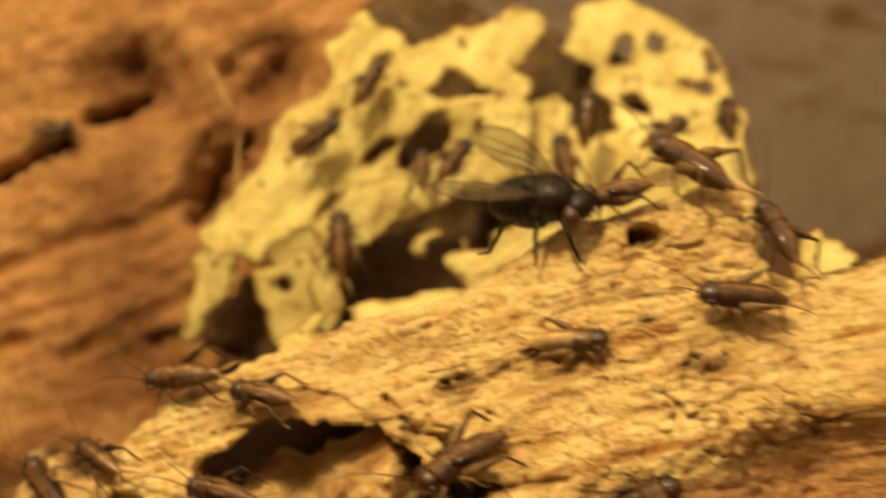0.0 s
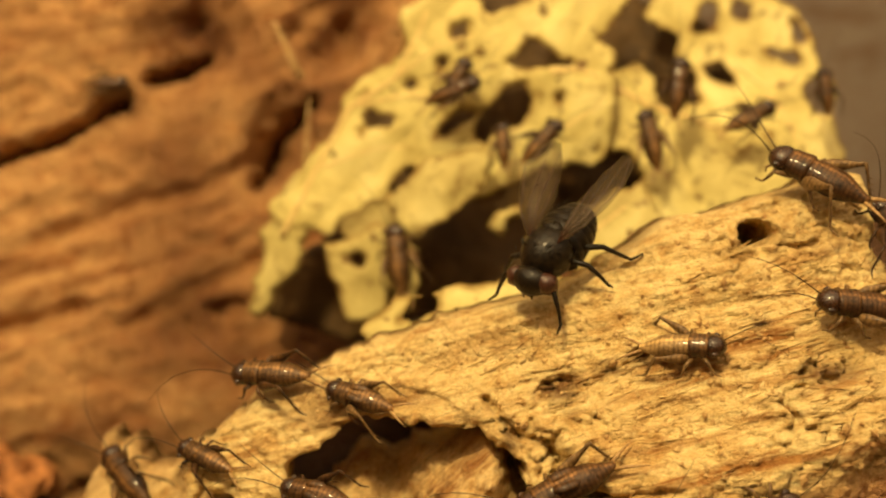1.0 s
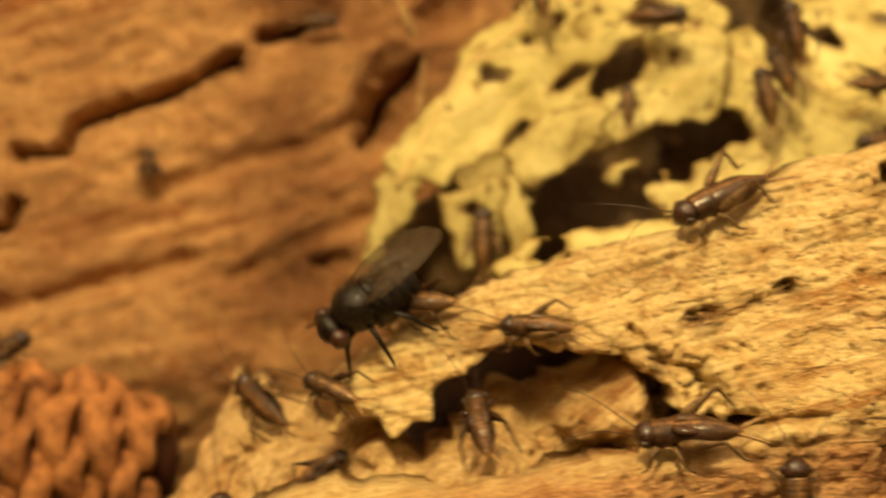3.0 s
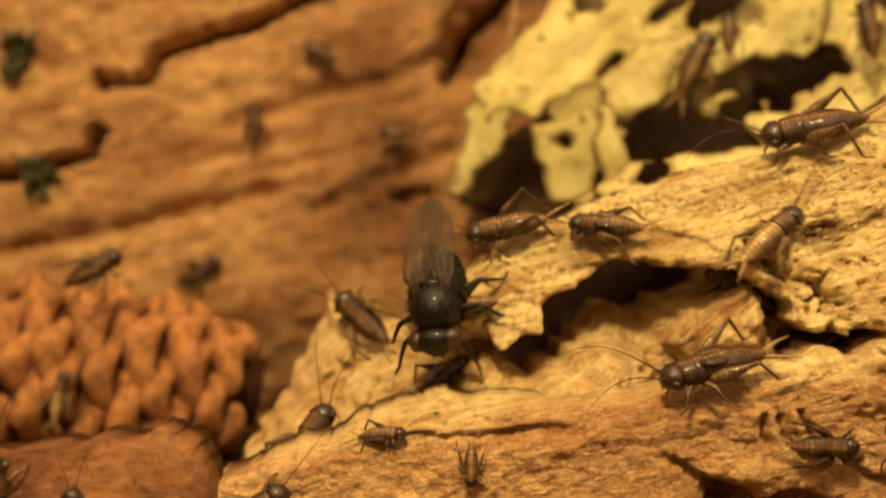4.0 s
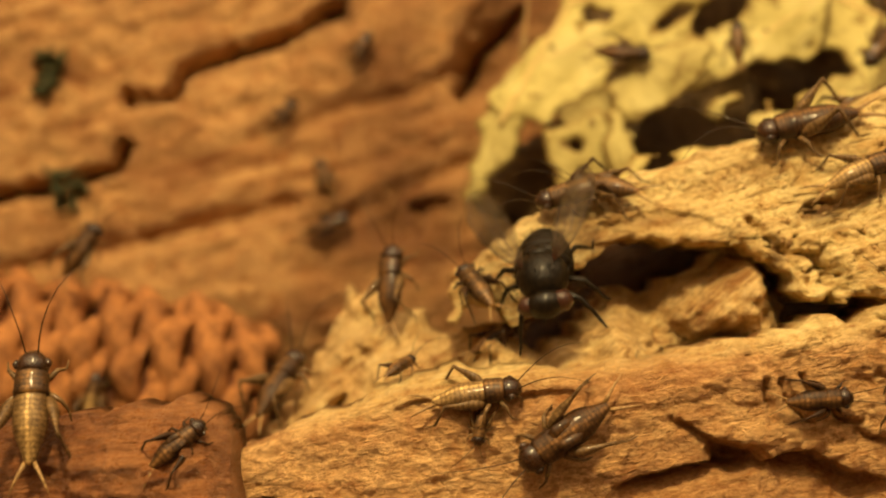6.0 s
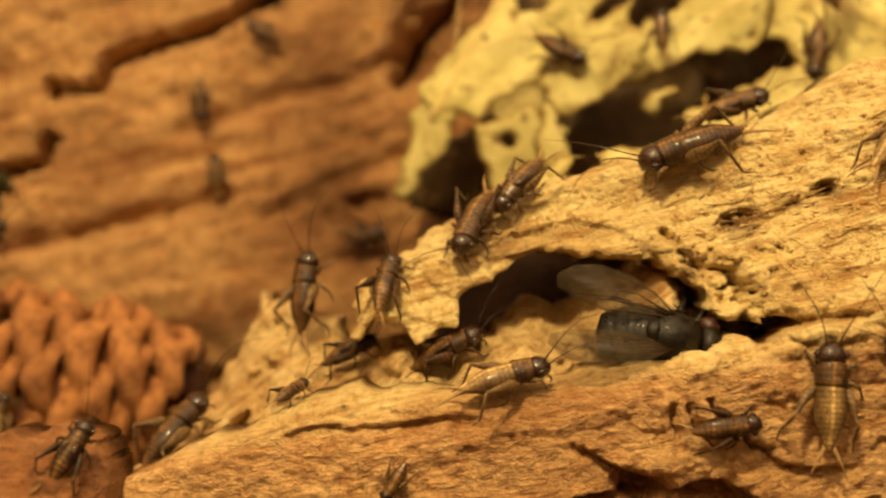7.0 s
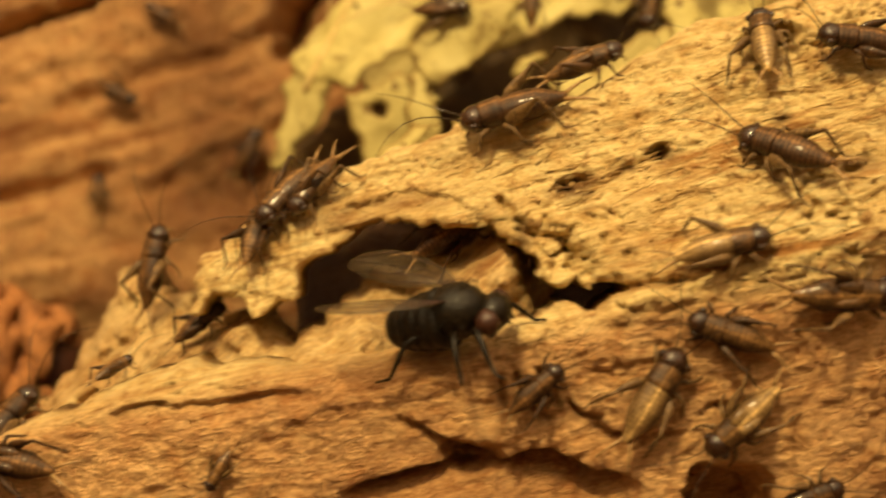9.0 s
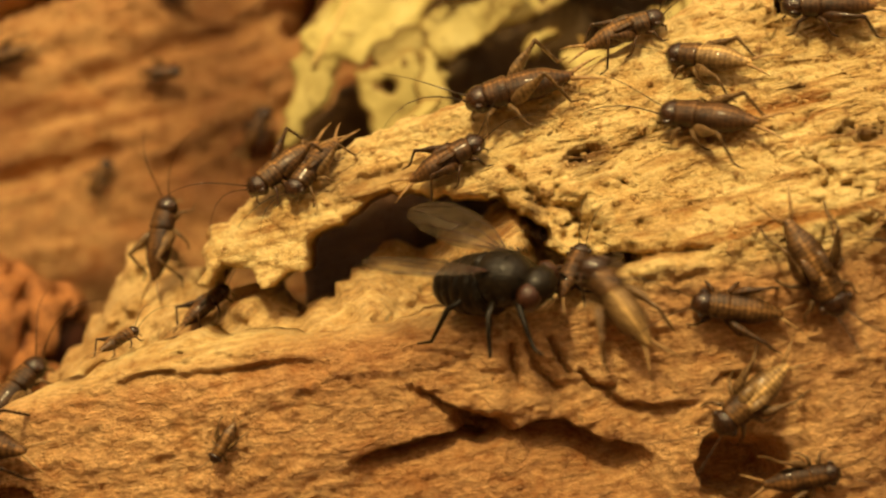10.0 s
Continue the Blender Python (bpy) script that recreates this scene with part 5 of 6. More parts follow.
MOVES = [
    (fly(), "log", 30, 0.0029,
     [(0, 0.2359, 0.1786, -15, 38), (0.2, 0.2182, 0.1585, -60, 40), (0.3, 0.1924, 0.1463, -110, 40), (0.4, 0.1628, 0.1391, -160, 40), (0.5, 0.1606, 0.1354, -175, 40), (1, 0.1680, 0.1420, -128, 35), (1.5, 0.1600, 0.1390, -130, 35), (1.75, 0.1380, 0.1290, -135, 30), (2, 0.1040, 0.1163, -140, 30, "far_side"), (2.2, 0.0537, 0.0942, -150, 30, "far_side"), (2.4, -0.0202, 0.0809, -165, 25, "far_side"), (2.5, -0.0282, 0.0767, -165, 25, "far_side"), (2.7, -0.0529, 0.0648, -150, 15, "far_side"), (3, -0.0859, 0.0490, -145, 10), (3.2, -0.1097, 0.0204, -145, 5), (4.3, -0.1178, -0.0180, -77, 0), (4.5, -0.1170, -0.0142, -80, 0), (5, -0.1131, 0.0175, -80, 0), (5.2, -0.0887, 0.0576, -145, 20), (5.75, -0.0542, 0.0143, -102.5, 15, "log"), (6.3, -0.0197, -0.0290, -60, 15, "log"), (6.5, 0.0199, -0.0374, -20, 20, "hollow"), (7, 0.0988, -0.0442, -8, 15, "hollow"), (7.5, 0.1219, -0.0462, -8, 15, "hollow"), (8, 0.1154, -0.0364, -15, 20, "hollow"), (8.5, 0.0743, -0.0429, -25, 30, "log"), (9, 0.0699, -0.0517, 5, 35), (9.5, 0.0904, -0.0494, -10, 35), (10, 0.0933, -0.0494, -5, 30)]),
    (cricket("brown cricket perched on the broken lip of the log", 0.0092, False, 2), "log", 30, 0.00147,
     [(0, -0.0486, 0.0532, 185), (0.5, -0.0499, 0.0477, 182), (1, -0.0496, 0.0506, 180), (1.5, -0.0495, 0.0518, 178), (2, -0.0493, 0.0536, 178), (2.5, -0.0475, 0.0525, 185), (3, -0.0496, 0.0493, 185), (3.2, -0.0462, 0.0500, 190), (4.3, -0.0701, 0.0359, 195), (4.5, -0.0709, 0.0335, 190), (5, -0.0588, 0.0486, 190), (5.2, -0.0430, 0.0669, 195), (6.3, -0.0163, 0.0542, 200), (6.5, -0.0150, 0.0556, 215), (7, -0.0273, 0.0412, 245), (7.5, -0.0321, 0.0481, 240), (8, -0.0398, 0.0541, 235), (8.5, -0.0520, 0.0453, 240), (9, -0.0462, 0.0412, 228), (9.5, -0.0483, 0.0456, 222), (10, -0.0556, 0.0386, 218)]),
    (cricket("brown cricket with a shiny back above the hollow", 0.0082, False, 3), "log", 22, 0.00131,
     [(0, 0.0170, 0.0379, 170), (0.5, 0.0193, 0.0358, 168), (1, 0.0187, 0.0340, 165), (1.5, 0.0185, 0.0358, 168), (2, 0.0209, 0.0353, 165), (2.5, 0.0253, 0.0350, 165), (3, 0.0410, 0.0331, 180), (3.2, 0.0397, 0.0365, 180), (4.3, 0.0043, 0.0459, 178), (4.5, 0.0064, 0.0498, 178), (5, 0.0073, 0.0611, 170), (5.2, 0.0140, 0.0602, 170), (6.3, 0.0018, 0.0611, 170), (6.5, 0.0075, 0.0648, 190), (7, 0.0076, 0.0701, 230), (7.5, -0.0061, 0.0610, 230), (8, -0.0132, 0.0578, 225), (8.5, -0.0295, 0.0490, 235), (9, -0.0264, 0.0473, 235), (9.5, -0.0304, 0.0364, 230), (10, -0.0334, 0.0379, 232)]),
    (cricket("reddish-brown cricket walking over the pale wood", 0.0086, True, 4), "log", 30, 0.00138,
     [(0, 0.2455, 0.0716, 0), (0.5, 0.2483, 0.0704, 0), (1, 0.2475, 0.0710, 0), (1.5, 0.2479, 0.0709, 0), (2, 0.2489, 0.0712, 0), (2.5, 0.2623, 0.0675, -8), (2.7, 0.2679, 0.0536, -15), (3, 0.3102, 0.0450, 20), (4.3, 0.0938, 0.0363, 40), (4.5, 0.1100, 0.0372, 38), (5, 0.1217, 0.0474, 22), (5.2, 0.1420, 0.0548, 15), (6.3, 0.1981, 0.0679, 25), (6.5, 0.2062, 0.0692, 25), (7, 0.2709, 0.0996, 45), (7.5, 0.3049, 0.1206, 55), (8, 0.3126, 0.1247, 42), (8.5, 0.3096, 0.1264, 55), (9, 0.2991, 0.1424, 85), (9.5, 0.2946, 0.1312, 85), (9.75, 0.2722, 0.1199, 127.5), (10, 0.2497, 0.1085, 170)]),
    (cricket("large dark brown cricket on the top edge of the log", 0.0112, False, 5), "log", 38, 0.00179,
     [(0, 0.3562, 0.2050, 140), (0.5, 0.3619, 0.1948, 130), (1, 0.3622, 0.1906, 150), (1.5, 0.3406, 0.1808, 175), (2, 0.2557, 0.1682, 195), (2.5, 0.1874, 0.1291, 200), (3, 0.1833, 0.1316, 205), (3.2, 0.1782, 0.1303, 205), (4.3, 0.1619, 0.1181, 190), (4.5, 0.1612, 0.1174, 190), (5, 0.1424, 0.1157, 190), (5.2, 0.1550, 0.1194, 188), (6.3, 0.1598, 0.1072, 195), (6.5, 0.1602, 0.1107, 195), (7, 0.1335, 0.0968, 200), (7.5, 0.1286, 0.0929, 200), (8, 0.1236, 0.0951, 200), (8.5, 0.1262, 0.0979, 195), (9, 0.1238, 0.0993, 195), (9.5, 0.1275, 0.0944, 200), (10, 0.1192, 0.0916, 195)]),
    (cricket("reddish-brown cricket at the top edge beside the leaf", 0.0085, False, 6), "log", 40, 0.00136,
     [(0, 0.2966, 0.1850, 195), (0.4, 0.2887, 0.1799, 198), (0.6, 0.2812, 0.1812, 198), (0.9, 0.2900, 0.1250, 170, 20, "leaf"), (1.4, 0.3300, 0.1350, 60, 20, "leaf"), (1.8, 0.4100, 0.1950, 150, 20, "leaf"), (2, 0.4392, 0.2100, 170, 20, "leaf"), (2.5, 0.4396, 0.2149, 185, 20, "leaf"), (3.2, 0.4000, 0.2000, 190, 20, "leaf"), (4.75, 0.2483, 0.1515, 105), (6.3, 0.2121, 0.1323, 20, 25, "far_side"), (6.5, 0.2069, 0.1391, 20, 25, "far_side"), (7, 0.1847, 0.1395, 18, 25, "far_side"), (7.5, 0.1874, 0.1344, 20, 25, "far_side"), (8, 0.1872, 0.1362, 15, 25, "far_side"), (8.5, 0.1731, 0.1288, 20), (9, 0.1750, 0.1326, 20), (9.5, 0.1840, 0.1293, 20), (10, 0.1942, 0.1321, 20)]),
    (cricket("dark cricket with bent hind legs on the pale wood", 0.0098, False, 7), "log", 25, 0.00157,
     [(0, 0.3762, 0.1002, 175), (0.5, 0.3853, 0.1017, 172), (1, 0.3758, 0.0969, 172), (1.5, 0.3831, 0.1113, 140), (2, 0.3603, 0.1052, 195), (2.5, 0.3663, 0.1107, 235), (3, 0.3632, 0.1018, 235), (6.3, 0.3411, 0.0219, 180), (8, 0.3704, 0.0277, 175), (8.5, 0.3452, 0.0431, 170), (9, 0.3019, 0.0618, 158), (9.5, 0.2832, 0.0664, 165), (10, 0.2445, 0.0642, 172)]),
    (cricket("dark cricket near the broken end of the log", 0.009, False, 8), "log", 25, 0.00144,
     [(0, 0.4156, 0.1481, 110), (1, 0.4120, 0.1468, 100), (1.5, 0.4150, 0.1434, 100), (2, 0.4112, 0.1413, 100), (2.5, 0.4119, 0.1464, 100), (6.3, 0.3657, 0.1100, 150), (8, 0.4203, 0.1228, 175), (8.5, 0.4059, 0.1316, 180), (9, 0.3672, 0.1401, 172), (9.5, 0.3535, 0.1441, 185), (10, 0.3328, 0.1429, 180)]),
    (cricket("dark cricket on the ragged rim of the hollow", 0.0105, False, 9), "log", 20, 0.00168,
     [(0.5, 0.1644, -0.0096, 210), (1, 0.1602, -0.0214, 205), (1.5, 0.1537, -0.0236, 205), (2, 0.1535, -0.0264, 200), (2.5, 0.1528, -0.0267, 205), (3, 0.1369, -0.0374, 186), (3.2, 0.1259, -0.0399, 185), (4.3, 0.0379, -0.0708, 210), (4.5, 0.0127, -0.0893, 225), (5, -0.0269, -0.1175, 215), (5.2, -0.0296, -0.1167, 215), (6.3, -0.0394, -0.1292, 215), (6.5, -0.0356, -0.1310, 222), (6.6, -0.0609, -0.1517, 215), (6.7, -0.0502, -0.1623, 215), (6.85, -0.0536, -0.1951, 225), (10, -0.0596, -0.3531, 225)]),
    (cricket("small brown cricket clinging to the lip of the log", 0.0075, False, 10), "log", 22, 0.0012,
     [(0.5, -0.1132, -0.0085, 150), (1, -0.0992, -0.0101, 160), (1.5, -0.1008, -0.0078, 160), (2, -0.0977, -0.0083, 160), (2.5, -0.1012, -0.0075, 160), (3, -0.1167, -0.0168, 160), (3.2, -0.1229, -0.0188, 165), (4.3, -0.0921, -0.0215, 200), (5.2, -0.0942, -0.0146, 160), (6.3, -0.0985, -0.0227, 110), (6.5, -0.0938, -0.0163, 95), (7, -0.0943, -0.0073, 75), (7.5, -0.0707, 0.0133, 60), (8, -0.0689, 0.0063, 70), (8.5, -0.0720, 0.0065, 75), (9, -0.0714, 0.0090, 75), (9.5, -0.1179, 0.0097, 80), (9.6, -0.1170, 0.0080, 90), (9.75, -0.3887, 0.1819, 160, 10, "back"), (10, -0.4087, 0.1919, 200, 10, "back")]),
    (cricket("dark cricket clinging to the crumbly edge", 0.0098, False, 11), "inner", 10, 0.00157,
     [(1, -0.1760, -0.0378, 135), (1.5, -0.1757, -0.0320, 140), (2, -0.1725, -0.0329, 140), (2.5, -0.1726, -0.0376, 135), (3, -0.1791, -0.0360, 140), (3.2, -0.1812, -0.0377, 140), (4.3, -0.1770, -0.0360, 140), (4.5, -0.1786, -0.0353, 140), (5, -0.1753, -0.0231, 130), (5.2, -0.1746, -0.0222, 130), (6.3, -0.1673, -0.0168, 80), (6.5, -0.1659, -0.0174, 90), (7, -0.1650, -0.0158, 85), (7.5, -0.1658, -0.0184, 88), (8, -0.1646, -0.0158, 80), (8.5, -0.1629, -0.0156, 80), (9, -0.1660, -0.0150, 80), (9.5, -0.1652, -0.0118, 82), (10, -0.1654, -0.0140, 80)]),
    (cricket("dark brown cricket inside the arched hollow", 0.0085, False, 12), "log", 15, 0.00136,
     [(1.5, -0.0132, -0.0324, 170), (2, -0.0039, -0.0385, 165), (2.5, -0.0002, -0.0422, 95), (3, -0.0045, -0.0375, 100), (3.2, -0.0032, -0.0433, 110), (4.3, 0.1509, 0.0148, 150, 15, "inner"), (5, 0.1653, 0.0287, 150, 15, "inner"), (5.65, 0.0633, 0.0092, 85, 15, "inner"), (6.3, -0.0769, -0.0522, 20, 15, "inner"), (6.5, -0.0548, -0.0555, 20, 15, "inner"), (7, -0.0483, -0.0577, 28, 15, "inner"), (7.5, 0.0413, -0.0091, -8, 15, "inner"), (8, 0.0381, -0.0163, 5, 15, "inner"), (8.5, 0.0865, 0.0037, 20, 15, "inner"), (9, 0.0723, 0.0072, 30, 15, "inner"), (9.3, 0.0297, 0.0180, 45, 15, "log"), (9.5, 0.0293, 0.0264, 40, 15, "log"), (10, 0.0644, 0.0393, 28, 15, "log")]),
    (cricket("tan cricket walking along the grain", 0.009, True, 13), "log", 15, 0.00144,
     [(0, 0.0053, -0.0777, 30), (4.3, -0.2501, -0.1639, 35), (4.5, -0.2453, -0.1623, 30), (5, -0.1565, -0.1430, 8), (5.2, -0.1425, -0.1398, 5), (6.3, -0.0862, -0.0920, 10), (6.5, -0.0741, -0.0913, 8), (7, -0.0089, -0.0711, 14), (7.5, 0.0528, -0.0598, 12), (8, 0.1228, -0.0461, 15), (8.5, 0.2005, -0.0226, 8), (9, 0.2518, -0.0034, 12), (9.5, 0.3008, 0.0131, 12), (10, 0.3706, -0.0028, 5)]),
    (cricket("dark cricket with a shiny stripe on the lower log", 0.0065, False, 14), "log", 15, 0.00104,
     [(4.3, 0.1433, -0.1052, 0), (4.5, 0.1399, -0.1015, 0), (5, 0.1411, -0.0970, 5), (5.2, 0.1404, -0.0984, 5), (6.3, 0.1385, -0.1005, 5), (6.5, 0.1366, -0.1016, 5), (7, 0.1386, -0.0997, 8), (7.5, 0.1307, -0.0978, 25), (8, 0.1287, -0.0984, 35), (8.5, 0.1287, -0.0967, 40), (9, 0.1274, -0.0962, 40), (9.5, 0.1422, -0.0454, 60), (10, 0.1459, -0.0401, 60)]),
    (cricket("brown cricket seen on the far side of the wood", 0.0098, False, 15), "log", 15, 0.00157,
     [(2, 0.2785, -0.0401, 20), (2.5, 0.2835, -0.0484, 30), (2.7, 0.2951, -0.0359, 30), (3, 0.2927, -0.0247, 30), (6.3, 0.2992, -0.0346, 20), (7, 0.2864, -0.0239, 5), (7.5, 0.2782, -0.0183, 0), (8, 0.2922, -0.0203, 0), (8.5, 0.3024, -0.0332, -18), (9, 0.3275, -0.0343, 0), (9.5, 0.2986, -0.0349, 30), (9.75, 0.2987, -0.0352, -15), (10, 0.2988, -0.0355, -60)]),
    (cricket("tiny brown cricket on the ridge of the log", 0.0048, False, 16), "log", 20, 0.00077,
     [(4.3, -0.1576, -0.1076, 5), (4.5, -0.1558, -0.1078, 10), (5, -0.1580, -0.0903, 40), (5.2, -0.1538, -0.0826, 30), (6.3, -0.1588, -0.0846, 30), (6.5, -0.1570, -0.0843, 25), (7, -0.1592, -0.0855, 30), (7.5, -0.1622, -0.0870, 30), (8, -0.1660, -0.0869, 30), (8.5, -0.1668, -0.0872, 30), (9, -0.1658, -0.0857, 30), (9.5, -0.1646, -0.0856, 35), (10, -0.1667, -0.0869, 30)]),
    (cricket("dark cricket squeezed against the crumbly edge", 0.0105, False, 17), "inner", -10, 0.00168,
     [(4.3, -0.2165, -0.1293, 60), (4.5, -0.2126, -0.1238, 60), (5, -0.2116, -0.1095, 60), (5.2, -0.2119, -0.1074, 60), (6.3, -0.2749, -0.1044, 60), (6.5, -0.2573, -0.1081, 55), (7, -0.2627, -0.1257, 50), (7.5, -0.2725, -0.1350, 50)]),
    (cricket("dark thin cricket under the lip of the log", 0.0068, False, 18), "inner", 15, 0.00109,
     [(3, -0.1266, -0.0821, 30), (4.3, -0.1114, -0.0720, 30), (5.2, -0.1139, -0.0604, 30), (6.3, -0.0749, -0.0635, 30), (6.5, -0.1006, -0.0574, 30), (7, -0.1255, -0.0625, 25), (7.5, -0.1270, -0.0689, 30), (8, -0.1245, -0.0627, 30), (8.5, -0.1217, -0.0602, 35), (9, -0.1211, -0.0597, 35), (9.5, -0.1156, -0.0627, 40), (10, -0.1212, -0.0675, 40)]),
    (cricket("tiny brown cricket on the lower face of the log", 0.0042, False, 19), "log", 12, 0.00067,
     [(4.3, -0.0954, -0.1240, 270), (4.5, -0.0953, -0.1249, 270), (5, -0.0948, -0.1213, 270), (5.2, -0.0962, -0.1184, 270), (6.3, -0.0983, -0.1241, 255), (7, -0.0827, -0.1395, 240), (7.5, -0.0869, -0.1490, 240), (8, -0.0863, -0.1474, 240), (8.5, -0.0856, -0.1477, 240), (9, -0.0842, -0.1480, 240), (9.5, -0.0858, -0.1474, 240), (10, -0.0858, -0.1496, 240)]),
    (cricket("pale tan cricket climbing the lower face of the log", 0.0098, True, 20), "log", 12, 0.00157,
     [(6.3, 0.2077, -0.0876, 90), (6.5, 0.2070, -0.0788, 90), (7, 0.2060, -0.0779, 88), (7.3, 0.2099, -0.0848, 85), (7.5, 0.1774, -0.1013, 75), (8, 0.1961, -0.1062, 65), (8.5, 0.1979, -0.1068, 55), (9, 0.2042, -0.1006, 58), (9.5, 0.2019, -0.0826, 92), (9.8, 0.2118, -0.0748, 95), (10, 0.1742, -0.0587, 125)]),
    (cricket("tan cricket walking down the wood", 0.0088, True, 21), "log", 12, 0.00141,
     [(6.3, 0.3189, -0.1495, 225), (7.5, 0.2828, -0.1156, 225), (8, 0.2814, -0.1177, 225), (8.5, 0.2813, -0.1171, 225), (9, 0.2635, -0.1161, 222), (9.5, 0.2621, -0.1217, 220), (10, 0.2603, -0.1205, 222)]),
    (cricket("brown cricket beside the side crack", 0.0082, False, 22), "log", 15, 0.00131,
     [(5.2, 0.2779, -0.2360, 150), (6.3, 0.2798, -0.1699, 140), (7, 0.2654, -0.0582, 135), (7.5, 0.2493, -0.0408, 135), (8, 0.2522, -0.0444, 137), (8.5, 0.2582, -0.0475, 140), (9, 0.2567, -0.0597, 160), (9.5, 0.2478, -0.0568, 170), (10, 0.2515, -0.0629, 172)]),
    (cricket("dark cricket low on the log", 0.007, False, 23), "log", 12, 0.00112,
     [(7, 0.2964, -0.1902, 90), (8.5, 0.3596, -0.1591, 85), (9, 0.3039, -0.1689, 20), (9.5, 0.2912, -0.1689, 10), (10, 0.2913, -0.1735, 10)]),
    (cricket("dark cricket at the foot of the log", 0.009, False, 24), "log", 12, 0.00144,
     [(6.5, -0.3426, -0.2545, 0), (7, -0.3188, -0.2029, 0), (8, -0.2295, -0.1676, 5), (8.5, -0.2044, -0.1506, 10), (8.75, -0.2143, -0.1462, 90), (9, -0.2242, -0.1419, 170), (9.5, -0.2336, -0.1367, 150), (10, -0.2482, -0.1496, 170)]),
    (cricket("brown cricket feeding on the yellowed leaf", 0.0075, False, 25), "leaf", 15, 0.0012,
     [(0, 0.1035, 0.3336, 55), (0.5, 0.1074, 0.3277, 50), (1, 0.1121, 0.3057, 60), (1.5, 0.1098, 0.3478, 80), (2, 0.0983, 0.3454, 100), (2.5, 0.0893, 0.3442, 100), (3.2, 0.0767, 0.3544, 100)]),
    (cricket("brown cricket on the gnawed leaf", 0.0078, False, 26), "leaf", 15, 0.00125,
     [(0, 0.1862, 0.2504, 50), (0.5, 0.1901, 0.2458, 45), (1, 0.1918, 0.2444, 45), (1.5, 0.2180, 0.2498, 80), (2, 0.2393, 0.2522, 85), (2.5, 0.2923, 0.2136, 120), (3.2, 0.3151, 0.2818, 110)]),
    (cricket("dark brown cricket crossing the leaf", 0.008, False, 27), "leaf", 15, 0.00128,
     [(0, 0.0500, 0.2845, 30), (0.5, 0.0532, 0.2853, 30), (1, 0.1092, 0.2975, 20), (1.5, 0.1525, 0.3180, 10), (2, 0.1870, 0.3296, 5), (2.5, 0.1899, 0.3280, 0), (3, 0.1913, 0.3263, 0), (3.2, 0.1915, 0.3325, 0), (4.3, 0.1468, 0.2861, 0), (6.3, 0.0533, 0.2257, -10), (6.5, 0.0607, 0.2262, -20), (7, 0.0617, 0.2231, -30), (7.5, 0.0558, 0.2161, -30), (8, 0.0556, 0.2170, -20), (8.5, 0.0834, 0.2145, 0), (9, 0.0742, 0.2291, 0)]),
    (cricket("dark cricket in the hole of the leaf", 0.0085, False, 28), "leaf", 12, 0.00136,
     [(0, 0.3214, 0.2895, 80), (0.5, 0.3243, 0.2926, 80), (1, 0.3252, 0.2939, 80), (1.5, 0.3263, 0.2971, 85), (2, 0.3282, 0.3110, 95), (2.5, 0.3220, 0.3073, 100), (3, 0.3264, 0.3097, 100), (3.2, 0.3268, 0.3101, 100)]),
    (cricket("brown cricket in the shade under the leaf", 0.0098, False, 29), "leaf", 12, 0.00157,
     [(0.5, 0.0729, 0.1720, 90), (1, 0.0529, 0.1351, 95), (1.5, 0.0332, 0.1343, 100), (2, 0.0254, 0.1292, 95), (2.5, 0.0191, 0.1135, 90), (3, 0.0222, 0.1025, 90), (3.2, 0.0167, 0.1025, 90), (4.3, 0.1582, 0.2304, 60), (5, 0.1582, 0.2220, 60), (6.3, 0.1819, 0.3727, 80)]),
    (cricket("brown cricket near the rim of the curled leaf", 0.0078, False, 30), "leaf", 15, 0.00125,
     [(0, 0.3982, 0.2731, 30), (0.5, 0.3960, 0.2716, 30), (1, 0.3937, 0.2651, 25), (1.5, 0.3917, 0.2685, 30), (2, 0.3983, 0.2636, 10), (2.5, 0.3989, 0.2623, 5), (3, 0.4053, 0.2593, 0)]),
    (cricket("small brown cricket hanging on the leaf", 0.0062, False, 31), "leaf", 15, 0.00099,
     [(1, 0.1568, 0.2429, 90), (1.5, 0.1561, 0.2464, 90), (2, 0.1583, 0.2326, 90), (2.5, 0.1586, 0.2298, 90), (3, 0.1637, 0.2369, 90), (3.2, 0.1638, 0.2399, 90), (6.3, 0.1702, 0.2331, 90), (6.5, 0.1605, 0.2372, 90), (7, 0.1584, 0.2366, 90), (7.5, 0.1605, 0.2283, 90)]),
    (cricket("dark cricket on the edge of the curled leaf", 0.0065, False, 32), "leaf", 15, 0.00104,
     [(0, 0.4653, 0.2858, 95), (0.5, 0.4695, 0.2896, 95), (1, 0.4697, 0.2886, 95), (1.5, 0.4644, 0.2892, 95), (2, 0.4679, 0.2900, 95), (2.5, 0.4665, 0.2840, 95)]),
    (cricket("brown cricket climbing the pale leaf", 0.0085, False, 33), "leaf", 15, 0.00136,
     [(5.2, 0.2980, 0.2442, 100), (5.75, 0.3074, 0.2387, 182.5), (6.3, 0.3168, 0.2332, 265), (6.5, 0.3114, 0.2371, 265), (7, 0.3037, 0.2195, 262), (7.5, 0.2724, 0.2321, 262)]),
    (cricket("dark cricket on the brown log", 0.0065, False, 34), "back", 10, 0.00104,
